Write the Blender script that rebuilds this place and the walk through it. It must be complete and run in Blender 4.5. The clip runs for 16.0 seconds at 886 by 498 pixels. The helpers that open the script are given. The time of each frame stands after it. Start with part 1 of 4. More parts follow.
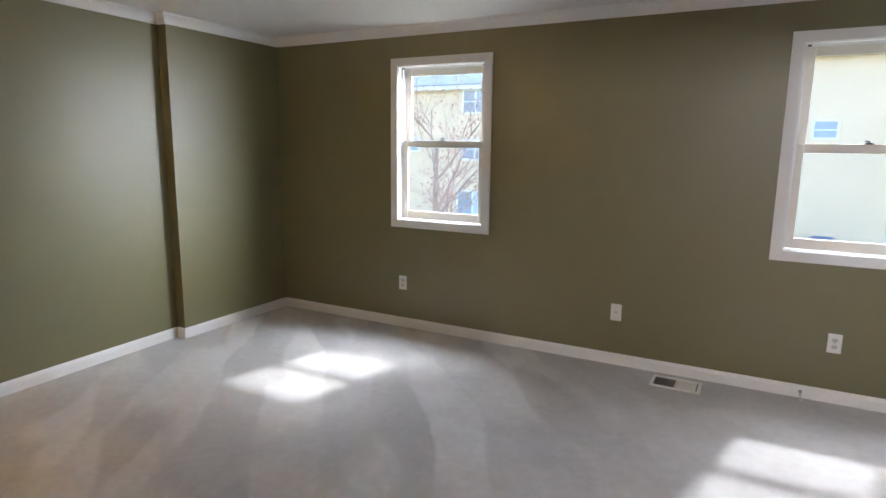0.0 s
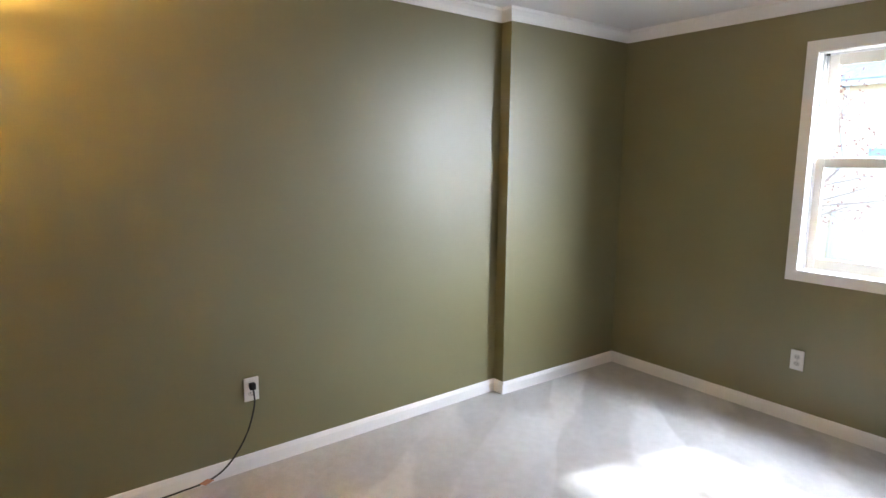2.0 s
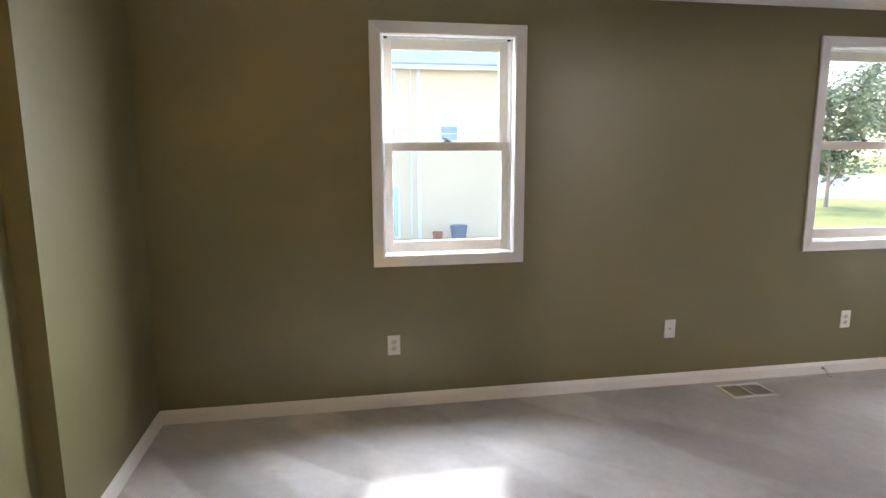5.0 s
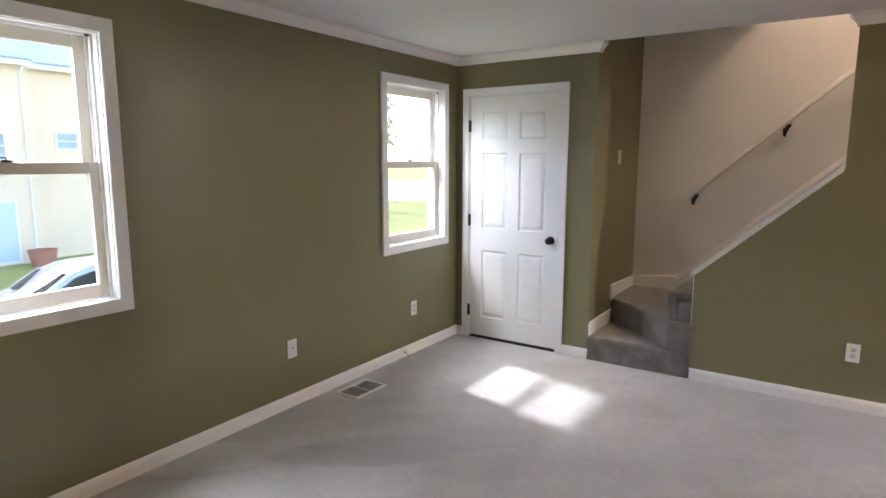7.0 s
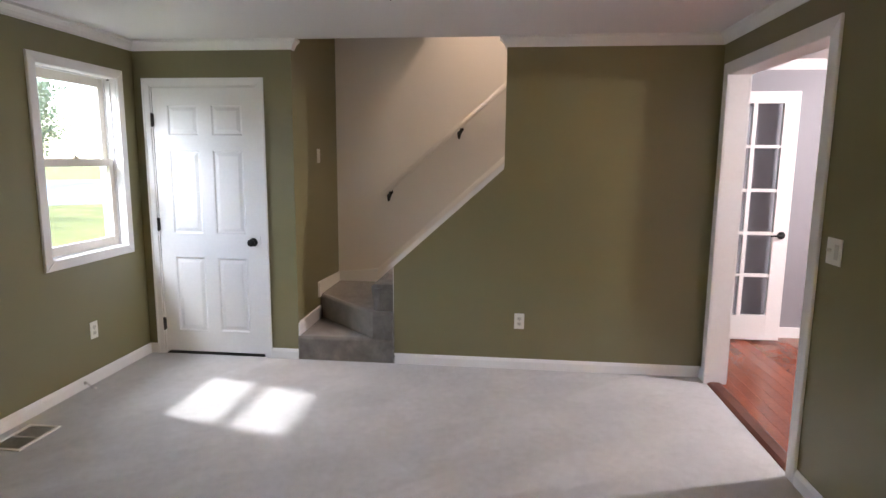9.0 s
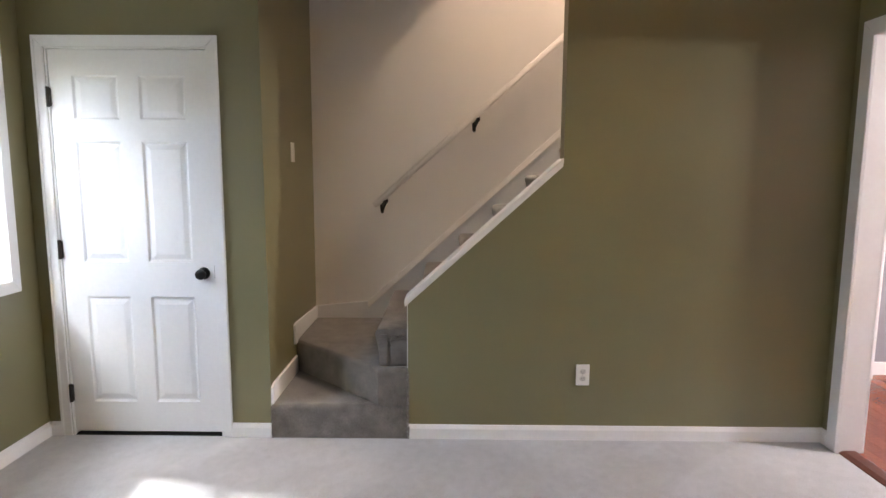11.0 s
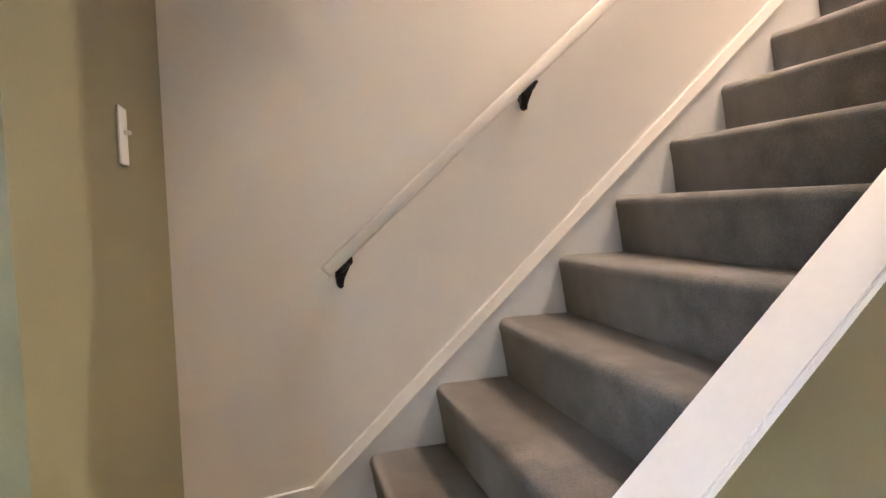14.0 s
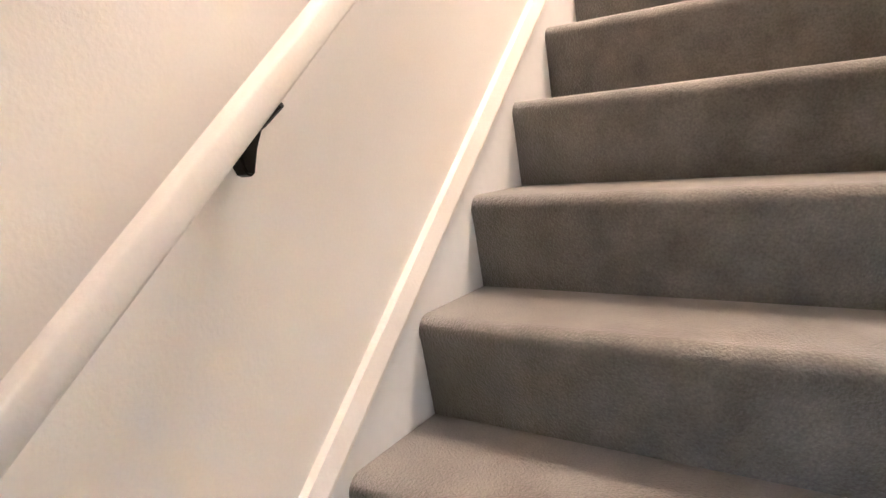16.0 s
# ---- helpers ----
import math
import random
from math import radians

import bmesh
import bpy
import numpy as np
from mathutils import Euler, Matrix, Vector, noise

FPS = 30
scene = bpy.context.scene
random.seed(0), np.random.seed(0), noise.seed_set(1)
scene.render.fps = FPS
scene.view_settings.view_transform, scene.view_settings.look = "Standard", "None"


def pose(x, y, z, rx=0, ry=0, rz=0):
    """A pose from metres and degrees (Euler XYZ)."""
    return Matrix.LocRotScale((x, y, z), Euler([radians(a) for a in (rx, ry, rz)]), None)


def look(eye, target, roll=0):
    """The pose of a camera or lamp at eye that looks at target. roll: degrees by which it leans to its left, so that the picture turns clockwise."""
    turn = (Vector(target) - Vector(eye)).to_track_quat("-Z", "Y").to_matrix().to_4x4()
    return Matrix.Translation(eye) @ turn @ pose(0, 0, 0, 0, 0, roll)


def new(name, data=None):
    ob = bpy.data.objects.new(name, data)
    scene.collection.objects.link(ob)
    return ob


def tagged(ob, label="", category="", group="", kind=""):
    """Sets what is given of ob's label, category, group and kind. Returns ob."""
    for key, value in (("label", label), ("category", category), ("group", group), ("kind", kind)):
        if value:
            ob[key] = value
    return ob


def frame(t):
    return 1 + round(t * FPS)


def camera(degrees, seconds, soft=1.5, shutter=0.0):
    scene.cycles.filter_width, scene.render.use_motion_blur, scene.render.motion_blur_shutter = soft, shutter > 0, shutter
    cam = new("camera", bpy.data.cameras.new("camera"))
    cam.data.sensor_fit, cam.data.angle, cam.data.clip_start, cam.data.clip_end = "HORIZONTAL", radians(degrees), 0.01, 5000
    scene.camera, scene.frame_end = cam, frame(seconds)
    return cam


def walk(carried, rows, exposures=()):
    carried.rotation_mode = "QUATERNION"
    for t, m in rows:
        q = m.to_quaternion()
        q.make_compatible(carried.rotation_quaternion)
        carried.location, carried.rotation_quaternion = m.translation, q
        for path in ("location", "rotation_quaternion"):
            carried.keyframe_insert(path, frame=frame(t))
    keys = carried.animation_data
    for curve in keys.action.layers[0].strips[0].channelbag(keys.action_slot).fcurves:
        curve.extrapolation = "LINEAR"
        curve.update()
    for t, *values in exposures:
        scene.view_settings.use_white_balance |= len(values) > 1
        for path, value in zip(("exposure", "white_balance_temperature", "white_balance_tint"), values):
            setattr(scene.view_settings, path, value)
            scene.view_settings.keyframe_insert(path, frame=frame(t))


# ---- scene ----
cam = camera(73.8, 16.0)
PATH = [
    (0, (3.769, -4.006, 1.479), (2.845, -2.266, 1.133), 0.7),
    (0.5, (3.503, -3.865, 1.456), (2.176, -2.408, 1.117), 0.6),
    (1, (3.317, -3.708, 1.486), (1.739, -2.525, 1.153), 0.3),
    (1.5, (3.004, -3.607, 1.501), (1.356, -2.52, 1.178), 0.4),
    (2, (2.67, -3.565, 1.492), (1.082, -2.387, 1.189), 0.5),
    (2.5, (2.325, -3.532, 1.502), (0.894, -2.167, 1.201), 0.4),
    (3, (1.952, -3.555, 1.465), (0.788, -1.954, 1.176), 0.4),
    (5.5, (0.85, -3.074, 1.46), (1.592, -1.246, 1.133), -0.1),
    (6, (0.734, -2.907, 1.495), (1.848, -1.278, 1.172), 0.1),
    (6.5, (0.644, -2.794, 1.506), (2.058, -1.413, 1.196), 0.2),
    (7, (0.59, -2.738, 1.527), (2.231, -1.635, 1.227), 0.1),
    (7.5, (0.577, -2.727, 1.52), (2.382, -1.914, 1.236), 0.1),
    (8, (0.588, -2.737, 1.533), (2.49, -2.188, 1.248), 0.2),
    (8.5, (0.604, -2.751, 1.532), (2.553, -2.409, 1.241), 0.3),
    (9, (0.639, -2.764, 1.53), (2.605, -2.556, 1.229), 0.5),
    (11.5, (2.229, -1.955, 1.416), (4.213, -1.993, 1.165), 0.1),
    (12, (2.615, -1.788, 1.415), (4.596, -1.905, 1.164), -0.1),
    (12.5, (2.997, -1.654, 1.419), (4.974, -1.85, 1.186), -0.3),
    (13, (3.376, -1.536, 1.427), (5.34, -1.849, 1.22), -0.4),
    (13.5, (3.743, -1.464, 1.404), (5.686, -1.905, 1.232), -0.9),
    (14, (4.114, -1.474, 1.388), (6.023, -2.053, 1.247), -1.5),
    (14.5, (4.508, -1.492, 1.451), (6.325, -2.304, 1.256), -2.1),
    (15, (4.843, -1.566, 1.48), (6.51, -2.651, 1.264), -2.8),
    (15.5, (5.113, -1.695, 1.54), (6.551, -3.066, 1.309), -4.3),
    (16, (5.338, -1.822, 1.717), (6.416, -3.476, 1.397), -4.6),
]
EXPOSURE = [(0, 3.55, 6000, 9), (1, 4.0, 5800, 9), (2, 4.15, 5800, 9), (3, 4.25, 6000, 8), (5.5, 3.65, 6250, 11), (7, 3.7, 6150, 10), (9, 3.75, 6100, 10), (11.5, 4.0, 6100, 9), (12.5, 4.2, 6100, 9), (14, 4.75, 5900, 9), (16, 5.2, 5700, 9)]
walk(cam, [(t, look(eye, target, roll)) for t, eye, target, roll in PATH], EXPOSURE)

# ---- world, sun, light ----
world = bpy.data.worlds.new("sky")
scene.world = world
world.use_nodes = True
wn = world.node_tree
sky = wn.nodes.new("ShaderNodeTexSky")
sky.sky_type = 'NISHITA'
sky.sun_disc = False
sky.sun_elevation, sky.sun_rotation = radians(49.6), radians(12.9)
wn.nodes["Background"].inputs[1].default_value = 0.15
wn.links.new(sky.outputs[0], wn.nodes["Background"].inputs[0])

sun = new("sun", bpy.data.lights.new("sun", 'SUN'))
sun.data.energy, sun.data.angle, sun.data.color = 0.42, radians(3.0), (1.0, 0.97, 0.93)
sun.matrix_world = look((0, 0, 0), (-0.19, -0.83, -1.0))


# unseen lamps added outside the windows as sky light, at head and either side
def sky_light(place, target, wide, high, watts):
    ob = new("window_sky_fill", bpy.data.lights.new("window_sky_fill", 'AREA'))
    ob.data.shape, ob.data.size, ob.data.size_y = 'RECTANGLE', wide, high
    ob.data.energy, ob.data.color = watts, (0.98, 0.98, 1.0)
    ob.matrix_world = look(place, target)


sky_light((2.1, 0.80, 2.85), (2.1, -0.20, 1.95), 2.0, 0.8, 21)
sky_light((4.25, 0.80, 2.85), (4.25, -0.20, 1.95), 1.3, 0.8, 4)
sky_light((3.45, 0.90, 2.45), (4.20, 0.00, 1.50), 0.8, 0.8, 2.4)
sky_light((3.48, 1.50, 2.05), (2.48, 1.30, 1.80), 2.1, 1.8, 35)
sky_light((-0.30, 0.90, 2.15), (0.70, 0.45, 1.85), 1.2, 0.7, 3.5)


def lamp(name, place, watts, colour, radius):
    ob = new(name, bpy.data.lights.new(name, 'POINT'))
    ob.data.energy, ob.data.color, ob.data.shadow_soft_size = watts, colour, radius
    ob.location = place
    return ob


lamp("floor_lamp_bulb", (0.22, -3.88, 1.945), 5.0, (1.0, 0.55, 0.16), 0.03)
lamp("upper_hall_bulb", (5.45, -3.75, 4.7), 10.5, (1.0, 0.72, 0.53), 0.3)
# unseen lamp added to brighten the hardwood room
lamp("dining_fill", (4.2, -6.2, 2.1), 18, (1.0, 0.86, 0.82), 0.1)

# ---- materials ----
def material(name, colour, rough=0.5, metal=0.0, grain=None, stain=None, bump=None, spec=0.5, vary=0.0):
    """grain, stain: (size in metres, strength); bump: (size, height in metres)."""
    m = bpy.data.materials.new(name)
    m.use_nodes = True
    n, l = m.node_tree.nodes, m.node_tree.links
    b = n["Principled BSDF"]
    b.inputs["Roughness"].default_value, b.inputs["Metallic"].default_value = rough, metal
    b.inputs["Specular IOR Level"].default_value = spec
    geo = n.new("ShaderNodeTexCoord")
    last = None
    rgb = n.new("ShaderNodeRGB")
    rgb.outputs[0].default_value = (*colour, 1)
    last = rgb.outputs[0]
    for k, (size, amount) in enumerate(x for x in (grain, stain) if x):
        t = n.new("ShaderNodeTexNoise")
        t.inputs["Scale"].default_value, t.inputs["Detail"].default_value = 1 / size, 4
        l.new(geo.outputs["Object"], t.inputs["Vector"])
        r = n.new("ShaderNodeMapRange")
        r.inputs[1].default_value, r.inputs[2].default_value = 0.3, 0.7
        r.inputs[3].default_value, r.inputs[4].default_value = 1 - amount, 1 + amount
        l.new(t.outputs[0], r.inputs[0])
        mul = n.new("ShaderNodeVectorMath")
        mul.operation = 'SCALE'
        l.new(last, mul.inputs[0])
        l.new(r.outputs[0], mul.inputs["Scale"])
        last = mul.outputs[0]
    if vary:
        info = n.new("ShaderNodeObjectInfo")
        r = n.new("ShaderNodeMapRange")
        r.inputs[3].default_value, r.inputs[4].default_value = 1 - vary, 1 + vary
        l.new(info.outputs["Random"], r.inputs[0])
        mul = n.new("ShaderNodeVectorMath")
        mul.operation = 'SCALE'
        l.new(last, mul.inputs[0])
        l.new(r.outputs[0], mul.inputs["Scale"])
        last = mul.outputs[0]
    l.new(last, b.inputs["Base Color"])
    if bump:
        t = n.new("ShaderNodeTexNoise")
        t.inputs["Scale"].default_value, t.inputs["Detail"].default_value = 1 / bump[0], 3
        l.new(geo.outputs["Object"], t.inputs["Vector"])
        bp = n.new("ShaderNodeBump")
        bp.inputs["Strength"].default_value, bp.inputs["Distance"].default_value = 1.0, bump[1]
        l.new(t.outputs[0], bp.inputs["Height"])
        l.new(bp.outputs[0], b.inputs["Normal"])
    return m


OLIVE = material("olive_wall_paint", (0.190, 0.174, 0.082), 0.41, grain=(0.004, 0.03), stain=(0.9, 0.04), bump=(0.006, 0.0003))
OLIVE.node_tree.nodes["Principled BSDF"].inputs["Specular IOR Level"].default_value = 0.85
CREAM = material("off_white_wall_paint", (0.80, 0.77, 0.73), 0.6, grain=(0.005, 0.02), stain=(1.1, 0.03), bump=(0.006, 0.0005))
CEIL = material("white_ceiling_paint", (0.78, 0.77, 0.77), 0.8, grain=(0.01, 0.02), stain=(1.5, 0.02), bump=(0.008, 0.0006))
GREYWALL = material("grey_wall_paint", (0.27, 0.265, 0.29), 0.6, grain=(0.006, 0.03), stain=(1.0, 0.03))
TRIM = material("white_trim_paint", (0.82, 0.82, 0.82), 0.58, grain=(0.02, 0.015), stain=(0.5, 0.02), bump=(0.02, 0.0003))
VINYL = material("almond_vinyl_sash", (0.74, 0.70, 0.62), 0.35, grain=(0.03, 0.02), stain=(0.4, 0.03))
PLATE = material("white_plastic_plate", (0.80, 0.79, 0.76), 0.3, stain=(0.05, 0.02))
SOCKET = material("plastic_socket_face", (0.62, 0.61, 0.58), 0.35, stain=(0.02, 0.03))
# near-black that stands in for shade inside slots, duct and door gap
DARK = material("opening_shade", (0.015, 0.015, 0.015), 0.7)
BLACK = material("black_metal", (0.012, 0.012, 0.013), 0.38, metal=0.4, stain=(0.03, 0.15))
BRONZE = material("dark_bronze_hardware", (0.05, 0.045, 0.04), 0.4, metal=0.8, stain=(0.02, 0.15))
STEEL = material("dull_steel", (0.45, 0.44, 0.42), 0.4, metal=1.0, stain=(0.02, 0.1))
RUBBERCORD = material("black_cord", (0.02, 0.02, 0.02), 0.5, stain=(0.05, 0.1))
PLUGTAG = material("orange_cord_tag", (0.55, 0.27, 0.16), 0.6, stain=(0.02, 0.1))
WOODSILL = material("dark_wood_threshold", (0.10, 0.030, 0.016), 0.5, grain=(0.01, 0.2), stain=(0.2, 0.2))
SIDING = material("pale_beige_vinyl_siding", (0.80, 0.63, 0.45), 0.6, grain=(0.05, 0.02), stain=(2.0, 0.05))
SHINGLE = material("blue_grey_roof_shingles", (0.34, 0.39, 0.45), 0.9, grain=(0.15, 0.2), stain=(1.5, 0.1), bump=(0.1, 0.01))
HOUSEGLASS = material("dark_house_glass", (0.34, 0.41, 0.50), 0.2, stain=(1.0, 0.2))
BLIND = material("pale_window_blind", (0.55, 0.62, 0.70), 0.5, stain=(0.6, 0.05))
GRASS = material("lawn", (0.32, 0.31, 0.07), 0.9, grain=(0.06, 0.35), stain=(2.5, 0.25), bump=(0.05, 0.03))
CONCRETE = material("pale_concrete", (0.48, 0.47, 0.44), 0.85, grain=(0.03, 0.1), stain=(1.2, 0.1), bump=(0.02, 0.002))
ASPHALT = material("asphalt", (0.06, 0.06, 0.062), 0.85, grain=(0.02, 0.25), stain=(2.0, 0.15), bump=(0.01, 0.002))
BARK = material("grey_brown_bark", (0.42, 0.30, 0.25), 0.9, grain=(0.03, 0.3), stain=(0.3, 0.2), bump=(0.02, 0.01))
LEAF = material("spring_leaf", (0.36, 0.38, 0.18), 0.7, vary=0.2)
BUD = material("reddish_bud", (0.40, 0.17, 0.13), 0.8, vary=0.2)
CARPAINT = material("silver_car_paint", (0.50, 0.51, 0.53), 0.25, metal=0.5, stain=(0.5, 0.03))
CARGLASS = material("tinted_car_glass", (0.02, 0.025, 0.03), 0.05)
TYRE = material("tyre_rubber", (0.02, 0.02, 0.02), 0.8, stain=(0.05, 0.2))
TAIL = material("red_tail_lens", (0.5, 0.02, 0.02), 0.2)
TUB = material("grey_plastic_bin", (0.20, 0.22, 0.30), 0.6, stain=(0.1, 0.1))
BRICK = material("red_flower_pot", (0.40, 0.16, 0.10), 0.8, stain=(0.1, 0.15))


def carpet(name, colour, strokes):
    """Cut pile: fibre speckle, tufted relief, and the light and dark strokes that a vacuum leaves."""
    m = material(name, colour, 0.95, grain=(0.005, 0.2), stain=(0.05, 0.06) if strokes else (0.09, 0.25), bump=(0.0035, 0.003) if strokes else (0.004, 0.0022), spec=0.15)
    n, l = m.node_tree.nodes, m.node_tree.links
    b = n["Principled BSDF"]
    b.inputs["Sheen Weight"].default_value, b.inputs["Sheen Roughness"].default_value = 0.25, 0.5
    if strokes:
        geo = n.new("ShaderNodeTexCoord")
        mp = n.new("ShaderNodeMapping")
        mp.vector_type = 'TEXTURE'
        mp.inputs["Rotation"].default_value = (0, 0, radians(-49))
        mp.inputs["Scale"].default_value = (0.75, 0.2, 1)
        l.new(geo.outputs["Object"], mp.inputs[0])
        warp = n.new("ShaderNodeTexNoise")
        warp.inputs["Scale"].default_value = 1.3
        l.new(mp.outputs[0], warp.inputs["Vector"])
        add = n.new("ShaderNodeVectorMath")
        add.operation = 'MULTIPLY_ADD'
        add.inputs[1].default_value = (0.5, 0.9, 0)
        l.new(warp.outputs["Color"], add.inputs[0])
        l.new(mp.outputs[0], add.inputs[2])
        vor = n.new("ShaderNodeTexVoronoi")
        vor.feature = 'SMOOTH_F1'
        vor.inputs["Smoothness"].default_value = 0.3
        vor.inputs["Scale"].default_value = 0.9
        l.new(add.outputs[0], vor.inputs["Vector"])
        sep = n.new("ShaderNodeSeparateColor")
        l.new(vor.outputs["Color"], sep.inputs[0])
        # strokes show most at the far end of the room, where few feet have been
        sx = n.new("ShaderNodeSeparateXYZ")
        l.new(geo.outputs["Object"], sx.inputs[0])
        fade = n.new("ShaderNodeMapRange")
        fade.inputs[1].default_value, fade.inputs[2].default_value = 3.6, 2.4
        fade.inputs[3].default_value, fade.inputs[4].default_value = 0.25, 1.0
        l.new(sx.outputs[0], fade.inputs[0])
        r = n.new("ShaderNodeMapRange")
        r.inputs[3].default_value, r.inputs[4].default_value = -strokes, strokes
        l.new(sep.outputs[0], r.inputs[0])
        mix = n.new("ShaderNodeMath")
        mix.operation = 'MULTIPLY_ADD'
        mix.inputs[2].default_value = 1.0
        l.new(r.outputs[0], mix.inputs[0])
        l.new(fade.outputs[0], mix.inputs[1])
        wear = n.new("ShaderNodeTexNoise")
        wear.inputs["Scale"].default_value, wear.inputs["Detail"].default_value = 2.2, 6
        wear.inputs["Roughness"].default_value = 0.62
        l.new(geo.outputs["Object"], wear.inputs["Vector"])
        soil = n.new("ShaderNodeMapRange")
        soil.inputs[1].default_value, soil.inputs[2].default_value = 0.3, 0.7
        soil.inputs[3].default_value, soil.inputs[4].default_value = 0.9, 1.1
        l.new(wear.outputs[0], soil.inputs[0])
        worn = n.new("ShaderNodeVectorMath")
        worn.operation = 'SCALE'
        l.new(b.inputs["Base Color"].links[0].from_socket, worn.inputs[0])
        l.new(soil.outputs[0], worn.inputs["Scale"])
        old = worn.outputs[0]
        mul = n.new("ShaderNodeVectorMath")
        mul.operation = 'SCALE'
        l.new(old, mul.inputs[0])
        l.new(mix.outputs[0], mul.inputs["Scale"])
        l.new(mul.outputs[0], b.inputs["Base Color"])
    return m


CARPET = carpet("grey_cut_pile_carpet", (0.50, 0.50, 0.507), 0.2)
# same carpet on the stair, its colour darkened for the stairwell's shade
STAIRCARPET = carpet("shaded_stair_carpet", (0.178, 0.163, 0.146), 0)
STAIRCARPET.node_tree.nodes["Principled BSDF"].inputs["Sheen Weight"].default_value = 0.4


def plank_wood():
    m = material("red_brown_hardwood", (0.21, 0.055, 0.024), 0.22, grain=(0.02, 0.15), stain=(0.3, 0.1), vary=0.1)
    return m


HARDWOOD = plank_wood()


def glass(name, tint=(1, 1, 1), veil=0.0):
    m = bpy.data.materials.new(name)
    m.use_nodes = True
    b = m.node_tree.nodes["Principled BSDF"]
    b.inputs["Base Color"].default_value = (*tint, 1)
    b.inputs["Transmission Weight"].default_value = 1
    b.inputs["Roughness"].default_value = 0.0
    b.inputs["IOR"].default_value = 1.02
    if veil:
        # translucent veil that imitates the washed-out glare at the windows
        n, l = m.node_tree.nodes, m.node_tree.links
        t = n.new("ShaderNodeBsdfTranslucent")
        t.inputs[0].default_value = (0.95, 0.93, 0.92, 1)
        mix = n.new("ShaderNodeMixShader")
        mix.inputs[0].default_value = veil
        l.new(b.outputs[0], mix.inputs[1])
        l.new(t.outputs[0], mix.inputs[2])
        l.new(mix.outputs[0], n["Material Output"].inputs[0])
    return m


# grey tint dims the overbright view outdoors; a slight veil hazes it
GLASS = glass("dimming_window_glass", (0.435, 0.425, 0.42), 0.002)
DOORGLASS = glass("door_glass", (0.9, 0.92, 0.94))


def shade_plastic():
    m = material("frosted_lamp_shade", (0.9, 0.86, 0.78), 0.5, stain=(0.1, 0.02))
    n, l = m.node_tree.nodes, m.node_tree.links
    t = n.new("ShaderNodeBsdfTranslucent")
    t.inputs[0].default_value = (0.95, 0.85, 0.65, 1)
    mix = n.new("ShaderNodeMixShader")
    mix.inputs[0].default_value = 0.6
    l.new(n["Principled BSDF"].outputs[0], mix.inputs[1])
    l.new(t.outputs[0], mix.inputs[2])
    l.new(mix.outputs[0], n["Material Output"].inputs[0])
    return m


SHADE = shade_plastic()

# ---- mesh tools ----
def mesh(bm, name, mat, smooth=False):
    me = bpy.data.meshes.new(name)
    bmesh.ops.recalc_face_normals(bm, faces=bm.faces[:])
    bm.to_mesh(me)
    bm.free()
    me.materials.append(mat)
    if smooth:
        for p in me.polygons:
            p.use_smooth = True
    return me


def part(name, bm, mat, parent=None, label="", smooth=False):
    ob = new(name, mesh(bm, name, mat, smooth))
    if parent:
        ob.parent = parent
    if label:
        ob["label"] = label
    return ob


def box(x0, x1, y0, y1, z0, z1, bm=None, bevel=0.0):
    bm = bm or bmesh.new()
    made = bmesh.ops.create_cube(bm, size=1)["verts"]
    cx, cy, cz = (x0 + x1) / 2, (y0 + y1) / 2, (z0 + z1) / 2
    for v in made:
        v.co = (cx + v.co.x * abs(x1 - x0), cy + v.co.y * abs(y1 - y0), cz + v.co.z * abs(z1 - z0))
    if bevel:
        edges = list({e for v in made for e in v.link_edges})
        bmesh.ops.bevel(bm, geom=edges, offset=bevel, segments=2, profile=0.6, affect='EDGES')
    return bm


def prism(outline, axis, a, b, bm=None, bevel=0.0):
    """A flat outline pushed along an axis: 'x' takes (y, z), 'y' takes (x, z), 'z' takes (x, y)."""
    bm = bm or bmesh.new()
    put = {"x": lambda u, v, w: (w, u, v), "y": lambda u, v, w: (u, w, v), "z": lambda u, v, w: (u, v, w)}[axis]
    one = [bm.verts.new(put(u, v, a)) for u, v in outline]
    two = [bm.verts.new(put(u, v, b)) for u, v in outline]
    n = len(outline)
    caps = [bm.faces.new(one), bm.faces.new(two[::-1])]
    for i in range(n):
        bm.faces.new((one[i], two[i], two[(i + 1) % n], one[(i + 1) % n]))
    if bevel:
        bmesh.ops.bevel(bm, geom=list({e for f in caps for e in f.edges}), offset=bevel, segments=2, affect='EDGES')
    return bm


def tube(points, radius, sides=10, bm=None, ends=True):
    """A round rod along points; radius is one number or one for each point."""
    bm = bm or bmesh.new()
    radii = radius if isinstance(radius, (list, tuple)) else [radius] * len(points)
    pts = [Vector(p) for p in points]
    rings = []
    for i, p in enumerate(pts):
        d = (pts[min(i + 1, len(pts) - 1)] - pts[max(i - 1, 0)]).normalized()
        side = d.cross(Vector((0, 0, 1)) if abs(d.z) < 0.9 else Vector((1, 0, 0))).normalized()
        up = side.cross(d)
        rings.append([bm.verts.new(p + radii[i] * (math.cos(a) * side + math.sin(a) * up)) for a in (2 * math.pi * k / sides for k in range(sides))])
    for r, s in zip(rings, rings[1:]):
        for k in range(sides):
            bm.faces.new((r[k], r[(k + 1) % sides], s[(k + 1) % sides], s[k]))
    if ends:
        bm.faces.new(rings[0][::-1])
        bm.faces.new(rings[-1])
    return bm


